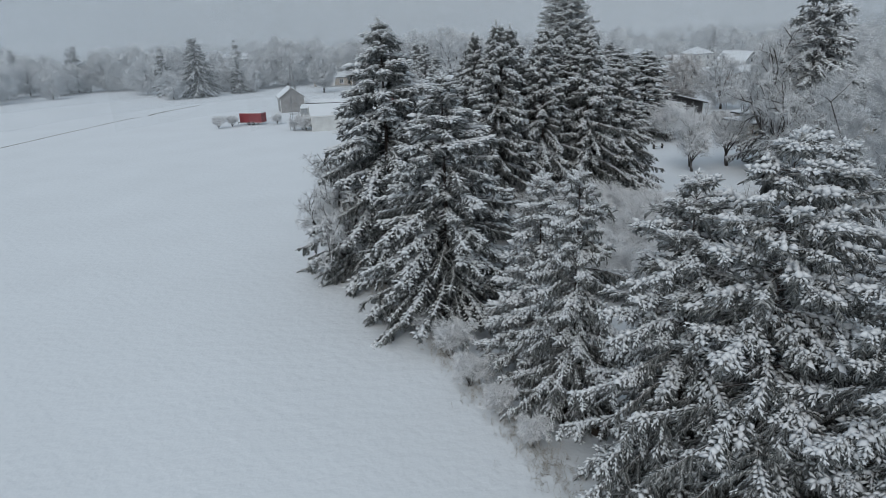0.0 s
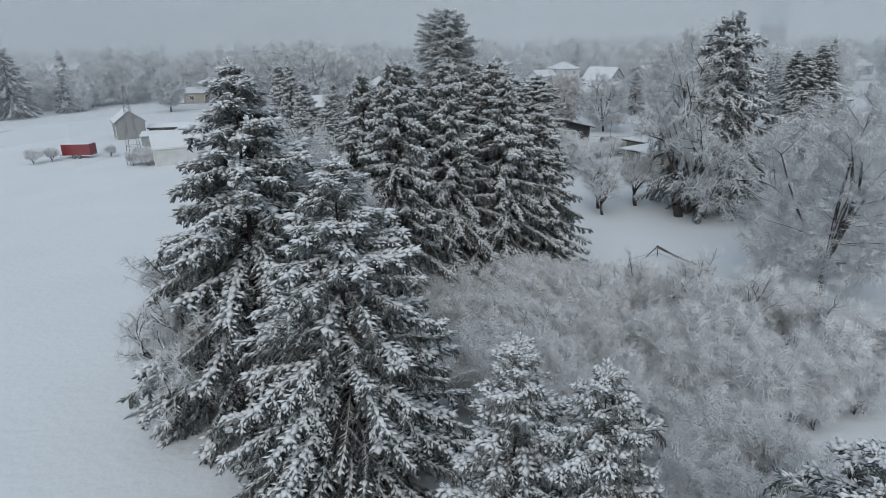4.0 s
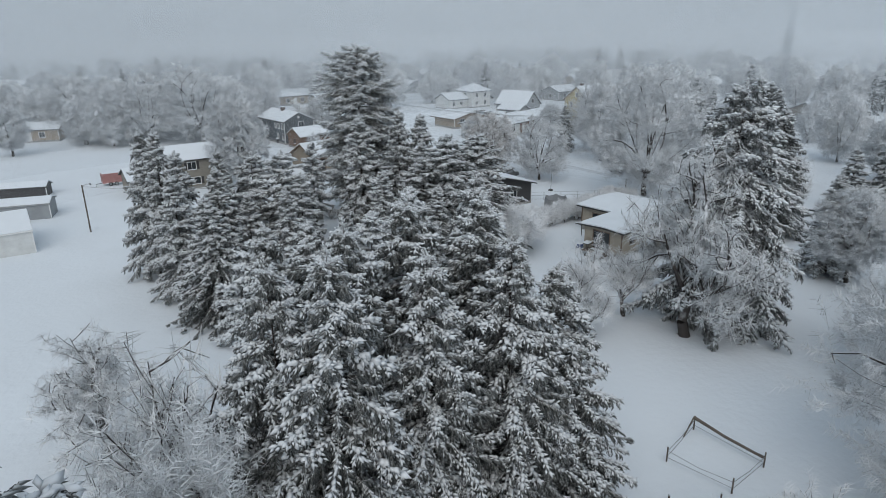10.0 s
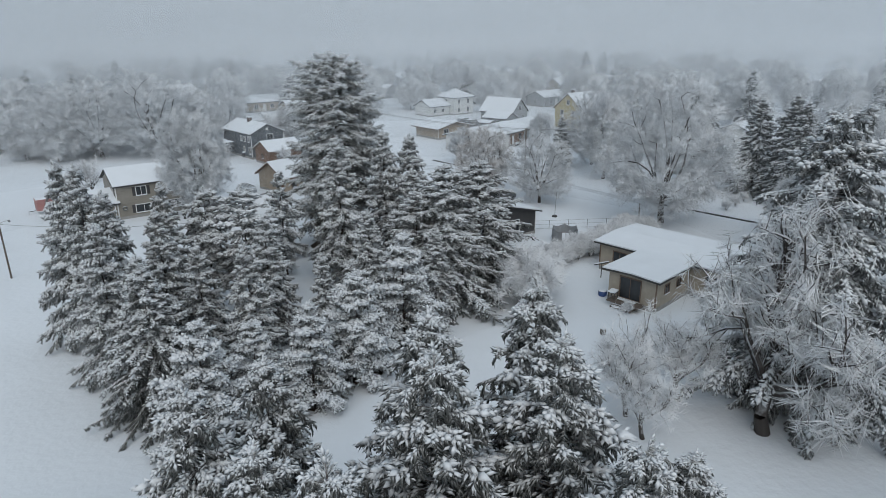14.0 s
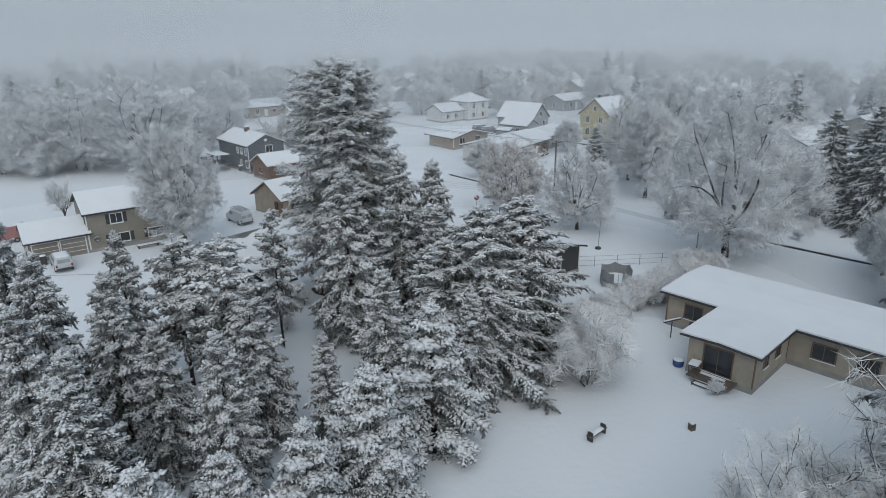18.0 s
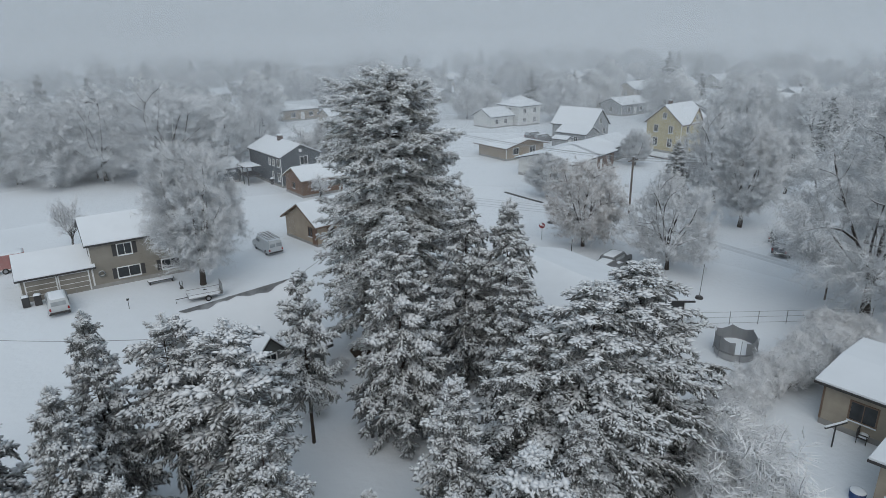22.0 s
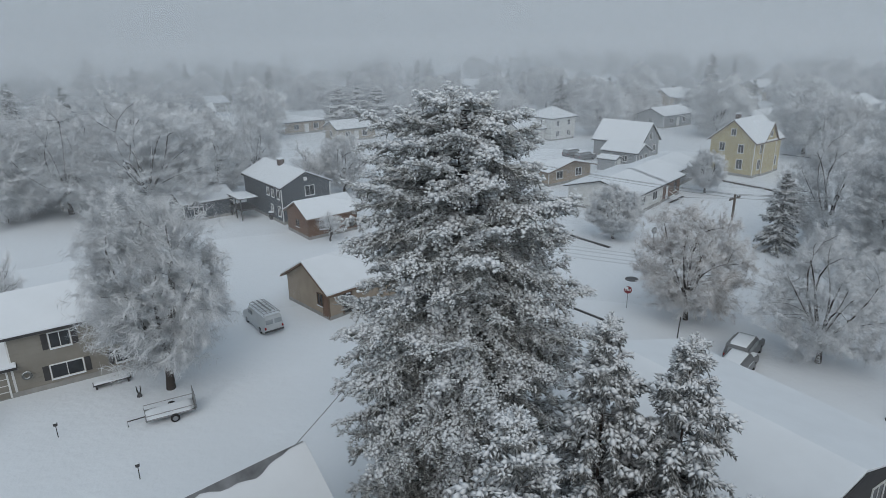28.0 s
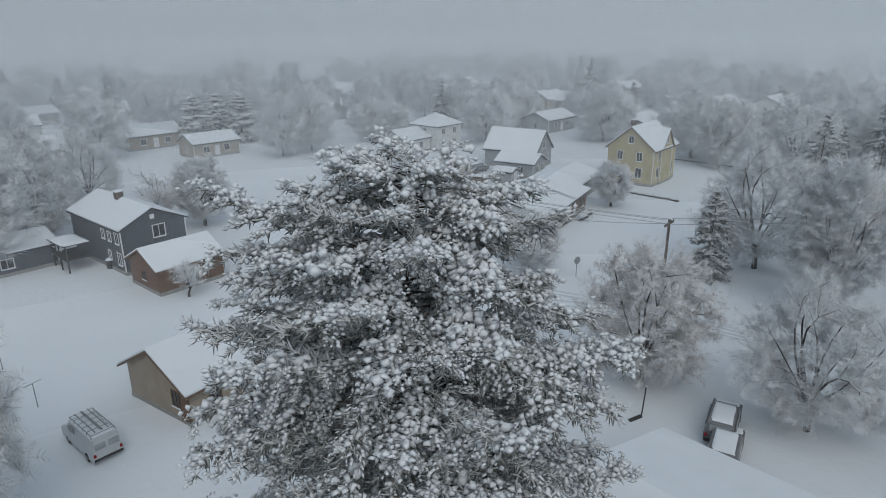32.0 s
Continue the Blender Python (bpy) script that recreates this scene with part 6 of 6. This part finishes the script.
pb = thing("planter", Matrix.Translation((36.5, 90.5, gz(36, 90))), "small square planter with snow", "planter")
part("box", boxes((-0.18, 0.18, -0.18, 0.18, -0.1, 0.5), bevel=0.02), M_POST, pb)
part("snow", lumpy(-0.17, 0.17, -0.17, 0.17, 0.5, 0.1, 4), M_ROOFSNOW, pb)

# ---- fenced vegetable bed ----
bed = thing("garden_fence", Matrix.Identity(4), "low wire garden fence with one fallen snowy rail", "fence")
ring = [(28.8, 63.4), (30.0, 58.9), (26.6, 57.8), (25.1, 61.4)]
for i, (x, y) in enumerate(ring):
    part("fence_post", tube([(x, y, -0.2), (x, y, 0.95)], [0.05, 0.045]), M_POST, bed)
    q = ring[(i + 1) % 4]
    z = gz(x, y)
    part("wire_strand", tube([(x, y, z + 0.75), ((x + q[0]) / 2, (y + q[1]) / 2, z + 0.6), (q[0], q[1], z + 0.75)], [0.02] * 3, 4), M_STEEL, bed)
    part("wire_strand", tube([(x, y, z + 0.35), (q[0], q[1], z + 0.3)], [0.018] * 2, 4), M_STEEL, bed)
part("rail", tube([(28.7, 63.4, 0.9), (29.3, 61.4, 0.62), (30.0, 58.9, 0.55)], [0.10, 0.09, 0.08]), M_POST, bed, "dark fallen log rail")
part("rail", tube([(28.7, 63.4, 0.85), (27.3, 62.6, 0.3)], [0.05, 0.04]), M_POST, bed)
post("fence_post", "lone dark wooden post in the snow", 23.8, 56.2, 1.3, 0.05)
post("fence_post", "lone dark wooden post in the snow", 24.9, 56.9, 1.2, 0.05)
post("fence_post", "lone dark wooden post in the snow", 21.7, 57.2, 1.8, 0.06)

# chain fence behind the hedge
cf = thing("chain_fence", Matrix.Identity(4), "thin steel chain link fence rimmed with snow", "fence")
a, b = Vector((46.0, 119.4)), Vector((63.0, 114.0))
for k in range(8):
    x, y = a.lerp(b, k / 7)
    part("fence_post", tube([(x, y, -0.2), (x, y, 1.25)], [0.035, 0.035]), M_STEEL, cf)
for z in (0.15, 0.7, 1.2):
    part("fence_rail", tube([(a.x, a.y, z), (b.x, b.y, z)], [0.018, 0.018], 4), M_STEEL, cf)
pv = post("umbrella_pole", "tall thin pole standing in a round base", 52.4, 123.6, 3.6, 0.04, "pole", M_STEEL, lean=3)
part("base", tube([(0, 0, 0), (0, 0, 0.2)], [0.4, 0.32], 12), M_DARK, pv)
post("fence_post", "dark gate post at the road", 63.2, 119.0, 1.9, 0.09)
post("fence_post", "dark gate post at the road", 77.5, 122.5, 2.2, 0.1)

# ---- small things by the houses ----
for x, y in ((-9.4, 144.9), (-8.4, 145.1)):
    tbin = thing("waste_bin", Matrix.Translation((x, y, gz(x, y))) @ pose(0, 0, 0, 0, 0, 15), "dark wheeled waste bin with a snowy lid", "bin")
    part("body", boxes((-0.32, 0.32, -0.35, 0.35, 0.02, 0.98), bevel=0.05), M_DARK, tbin)
    part("lid", boxes((-0.34, 0.34, -0.38, 0.36, 0.985, 1.05), bevel=0.02), M_DARK, tbin)
    part("snow", lumpy(-0.32, 0.32, -0.35, 0.34, 1.05, 0.14, 5), M_ROOFSNOW, tbin, smooth=True)
for x, y in ((18.0, 189.2),):
    tbin = thing("waste_bin", Matrix.Translation((x, y, gz(x, y))), "dark waste bin with a hat of snow by the wall", "bin")
    part("body", tube([(0, 0, 0), (0, 0, 1.0)], [0.36, 0.42], 12), M_DARK, tbin)
    part("snow", tube([(0, 0, 1.0), (0, 0, 1.12), (0, 0, 1.2)], [0.44, 0.4, 0.2], 12), M_ROOFSNOW, tbin, smooth=True)
wr = thing("wreath", Matrix.Translation(along((-3.7, 147.5), 14.5, 0.85) + (1.55,)) @ pose(0, -0.1, 0, 90, 0, 14.5), "dark green wreath hung on the wall", "wreath")
part("ring", tube([(0.26 * math.cos(6.2832 * k / 14), 0.26 * math.sin(6.2832 * k / 14), 0.06) for k in range(15)], [0.09] * 15), M_NEEDLE, wr)
bn = thing("garden_bench", Matrix.Translation((2.6, 147.2, gz(2, 147))) @ pose(0, 0, 0, 0, 0, 14), "long dark bench buried by snow under the tree", "bench")
part("seat", boxes((-1.3, 1.3, -0.3, 0.3, 0.3, 0.4)), M_DARK, bn)
for s in (-1.1, 1.1):
    part("leg", boxes((s - 0.06, s + 0.06, -0.25, 0.25, -0.1, 0.3)), M_DARK, bn)
part("snow", lumpy(-1.25, 1.25, -0.28, 0.28, 0.4, 0.16), M_ROOFSNOW, bn, smooth=True)
orn = thing("ornament", Matrix.Translation((4.7, 144.6, gz(4.7, 144))), "small dark lawn ornament poking from the snow", "ornament")
part("base", tube([(0, 0, -0.05), (0, 0, 0.25)], [0.22, 0.1], 8), M_DARK, orn)
for s in (-0.12, 0.12):
    part("horn", tube([(s * 0.3, 0, 0.2), (s, 0, 0.5), (s * 1.1, 0, 0.85)], [0.06, 0.05, 0.03], 6), M_DARK, orn)
# deck and stair of the slate blue house
dk = thing("raised_deck", Matrix.Translation((16.4, 190.3, gz(16, 190))) @ pose(0, 0, 0, 0, 0, 109), "raised dark wooden deck with snowy roof and stair", "deck")
part("floor_frame", boxes((0, 4.2, 0, 2.6, 1.4, 1.6)), M_DARK, dk)
for x in (0.1, 2.1, 4.1):
    part("deck_post", boxes((x - 0.07, x + 0.07, 2.4, 2.54, -0.2, 3.1)), M_DARK, dk)
    part("rail", boxes((x - 0.9 if x > 1 else 0.1, x, 2.44, 2.5, 2.3, 2.4)), M_WHITE, dk)
part("canopy", boxes((-0.2, 4.4, -0.02, 2.8, 3.1, 3.2)), M_DARK, dk)
part("snow", lumpy(-0.2, 4.4, 0.0, 2.8, 3.2, 0.22), M_ROOFSNOW, dk, smooth=True)
for k in range(7):
    part("tread", boxes((4.25 + 0.27 * k, 4.52 + 0.27 * k, 1.4, 2.5, 1.22 - 0.2 * k, 1.28 - 0.2 * k)), M_ROOFSNOW, dk)
for s in (1.36, 2.54):
    part("string_board", spin(pose(5.1, s, 0.8, 0, 36, 0), boxes((-1.25, 1.25, -0.03, 0.03, -0.12, 0.12))), M_WHITE, dk)
ds = thing("satellite_dish", Matrix.Translation((8.2, 191.1, 2.55)) @ pose(0, 0, 0, 50, 0, 20), "small grey satellite dish on a roof edge", "dish")
part("bowl", tube([(0, 0, 0.0), (0, 0, 0.08), (0, 0, 0.2)], [0.1, 0.32, 0.45], 14), M_GREYCAR, ds)
part("stand", tube([(0, 0, 0), (0, 0.2, -0.5)], [0.03, 0.03]), M_STEEL, ds)
# porch steps of the long house
ps = thing("porch_steps", Matrix.Translation((75.6, 176.4, gz(75, 176))) @ pose(0, 0, 0, 0, 0, 31), "white porch steps with two rails", "steps")
for k in range(5):
    part("tread", boxes((-0.9, 0.9, -0.3 * k, 0.3 - 0.3 * k, 0.75 - 0.18 * k, 0.82 - 0.18 * k)), M_ROOFSNOW, ps)
for s in (-0.95, 0.95):
    part("handrail", tube([(s, 0.3, 1.75), (s, -1.3, 0.85)], [0.05, 0.05]), M_WHITE, ps)
    part("newel", tube([(s, -1.3, -0.1), (s, -1.3, 0.9)], [0.05, 0.05]), M_WHITE, ps)
    part("string_board", spin(pose(s, -0.5, 0.35, -31, 0, 0), boxes((-0.03, 0.03, -0.95, 0.95, -0.14, 0.14))), M_DARK, ps)


# ---- kerbs, tracks, stones ----
def strip(name, pts, width, material, label, category, z=0.01, thick=0.05, kind=""):
    bm = bmesh.new()
    prev = None
    P = [Vector((*p, 0)) for p in pts]
    fine = []
    for a, b in zip(P, P[1:]):
        n = max(2, int((b - a).length / 1.2))
        fine += [a.lerp(b, k / n) for k in range(n)]
    fine.append(P[-1])
    for i, p in enumerate(fine):
        d = (fine[min(i + 1, len(fine) - 1)] - fine[max(i - 1, 0)]).normalized()
        s = Vector((-d.y, d.x, 0)) * width * 0.5 * (0.85 + 0.3 * noise.noise((p.x * 0.9, p.y * 0.9, 1)))
        row = [bm.verts.new((q.x, q.y, gz(q.x, q.y) + h)) for q, h in ((p - s, -0.05), (p - s * 0.8, z + thick), (p + s * 0.8, z + thick), (p + s, -0.05))]
        if prev:
            for k in range(3):
                bm.faces.new((prev[k], row[k], row[k + 1], prev[k + 1]))
        prev = row
    bmesh.ops.recalc_face_normals(bm, faces=bm.faces[:])
    return tagged(part(name, bm, material, smooth=False), label, category, kind=kind)


strip("kerb", [(52.4, 169.0), (53.4, 165.5), (54.9, 161.0)], 0.5, M_WET, "dark wet kerb edge free of snow", "kerb", thick=0.12, kind="structure")
strip("kerb", [(69.5, 123.5), (70.9, 119.8), (73.5, 113.1), (77.5, 103.0), (81.0, 94.0)], 0.35, M_WET, "dark kerb along the snowy road", "kerb", thick=0.16, kind="structure")
strip("kerb", [(41.5, 148.5), (43.5, 143.0)], 0.3, M_WET, "dark kerb along the snowy road", "kerb", thick=0.10, kind="structure")
strip("kerb", [(119.6, 199.0), (120.1, 197.4), (122.0, 190.9), (124.0, 184.0)], 0.35, M_WET, "dark kerb along the snowy road", "kerb", thick=0.12, kind="structure")
strip("ditch", [(-82.0, 92.0), (-78.2, 112.3), (-74.5, 134.0), (-71.7, 153.0), (-65.0, 172.0)], 0.32, M_POST, "dark grassy ditch across the snowy field", "ditch", z=-0.02, thick=0.05, kind="structure")
for d in (0.0, 1.6, 3.6, 5.2):
    strip("tyre_track", [(38.0, 178.0 - d), (44.0, 170.0 - d), (49.5, 164.8 - d), (55.5, 158.8 - d), (61.0, 150.0 - d), (65.0, 140.0 - d), (68.0, 128.0 - d)], 0.45, M_TRACK, "packed tyre track in the snowy road", "track", z=0.0, thick=0.012, kind="structure")
wetp = thing("drain_cover", Matrix.Translation((51.4, 151.5, gz(51.4, 151.5))), "bare dark drain cover in the road", "drain")
part("plate", tube([(0, 0, -0.1), (0, 0, 0.03)], [0.75, 0.7], 16), M_WET, wetp)
rnd = random.Random(12)
stone = []
for k in range(26):
    u = k / 25
    x, y = 91.5 + (94.3 - 91.5) * u + rnd.uniform(-0.2, 0.2), 186.0 + (176.0 - 186.0) * u
    bm = bmesh.new()
    bmesh.ops.create_icosphere(bm, subdivisions=1, radius=rnd.uniform(0.28, 0.45))
    for v in bm.verts:
        v.co = Vector((v.co.x * rnd.uniform(0.8, 1.2), v.co.y * rnd.uniform(0.8, 1.2), v.co.z * 0.7)) + Vector((0, 0, 0.15))
    s = tagged(part("stone", bm, M_BARK), "rough border stone capped with snow", "stone", "stones of the border")
    s.matrix_basis = Matrix.Translation((x, y, gz(x, y)))


# needle litter under the thick trees, where no snow falls
def litter(x, y, r):
    bm = bmesh.new()
    c = bm.verts.new((0, 0, 0.05))
    ring = [bm.verts.new((r * math.cos(k * 0.3491) * (0.8 + 0.4 * noise.noise((x + k, y, 0.5))), r * math.sin(k * 0.3491) * (0.8 + 0.4 * noise.noise((x, y + k, 0.5))), 0.0)) for k in range(18)]
    for k in range(18):
        bm.faces.new((c, ring[k], ring[(k + 1) % 18]))
    o = tagged(part("needle_litter", bm, M_LITTER), "bare brown needle litter under the tree", "litter", "litter under the trees", "structure")
    o.matrix_basis = Matrix.Translation((x, y, gz(x, y) + 0.06))


for x, y, r in ((0.9, 38.2, 3.2), (-2.6, 46.0, 3.4), (2.3, 42.0, 2.4), (5, 56.5, 3.4), (9.5, 58.6, 3.6), (13.4, 60.6, 3.6), (10, 62.8, 3.0), (22.6, 125.0, 4.8), (7, 26.6, 2.0), (10.5, 20.5, 3.0), (27, 103.5, 2.6), (31.5, 105.4, 2.6), (20.4, 96.2, 2.0), (11.5, 90.2, 1.8), (15.4, 92.2, 1.9), (3, 91.5, 2.6)):
    litter(x, y, r)


# dead grass along the edge of the field
def grass(seed, count):
    rng = np.random.default_rng(seed)
    line = np.array([(-12.0, 62.0), (-9.0, 54.0), (-5.5, 44.0), (-1.4, 36.0), (1.2, 30.0), (4.4, 21.8), (7.0, 14.0)])
    t = rng.random(count) * (len(line) - 1)
    i = t.astype(int)
    P = line[i] + (line[i + 1] - line[i]) * (t - i)[:, None] + rng.normal(0, 0.55, (count, 2)) + np.array([0.5, 0.2])
    z = ground_height(P[:, 0], P[:, 1])
    P = np.concatenate([P, z[:, None]], 1)
    d = unit(rng.normal(0, 0.45, (count, 3)) + np.array([0, 0, 1.0]))
    V, T = scatter(SPRAYS[:2], frames_of(d, rng.uniform(0, 3, count)), P, np.stack([rng.uniform(0.2, 0.6, count), np.full(count, 0.014), np.full(count, 0.014)], 1), rng.integers(0, 2, count))
    return tagged(link("dead_grass", array_mesh("dead grass", V, T), M_GRASS), "dead brown grass tufts along the field edge", "grass", kind="stuff")


grass(8, 2600)

# ---- clothes line posts ----
for x, y in ((11.1, 160.7), (8.7, 168.3)):
    cl = thing("clothes_post", Matrix.Translation((x, y, gz(x, y))) @ pose(0, 0, 0, 0, 0, 35), "steel clothes line post shaped like a tee in the snow", "clothes post", "clothes posts")
    part("post", tube([(0, 0, -0.2), (0, 0, 1.9)], [0.04, 0.035]), M_STEEL, cl)
    part("cross_bar", tube([(-0.65, 0, 1.9), (0.65, 0, 1.9)], [0.03, 0.03]), M_STEEL, cl)
    part("snow", lumpy(-0.62, 0.62, -0.03, 0.03, 1.93, 0.05, 6), M_ROOFSNOW, cl)

# ---- the kinds themselves are not part of the place ----
for kind in KINDS:
    for proto in kind:
        remove(proto)
remove(PINE)
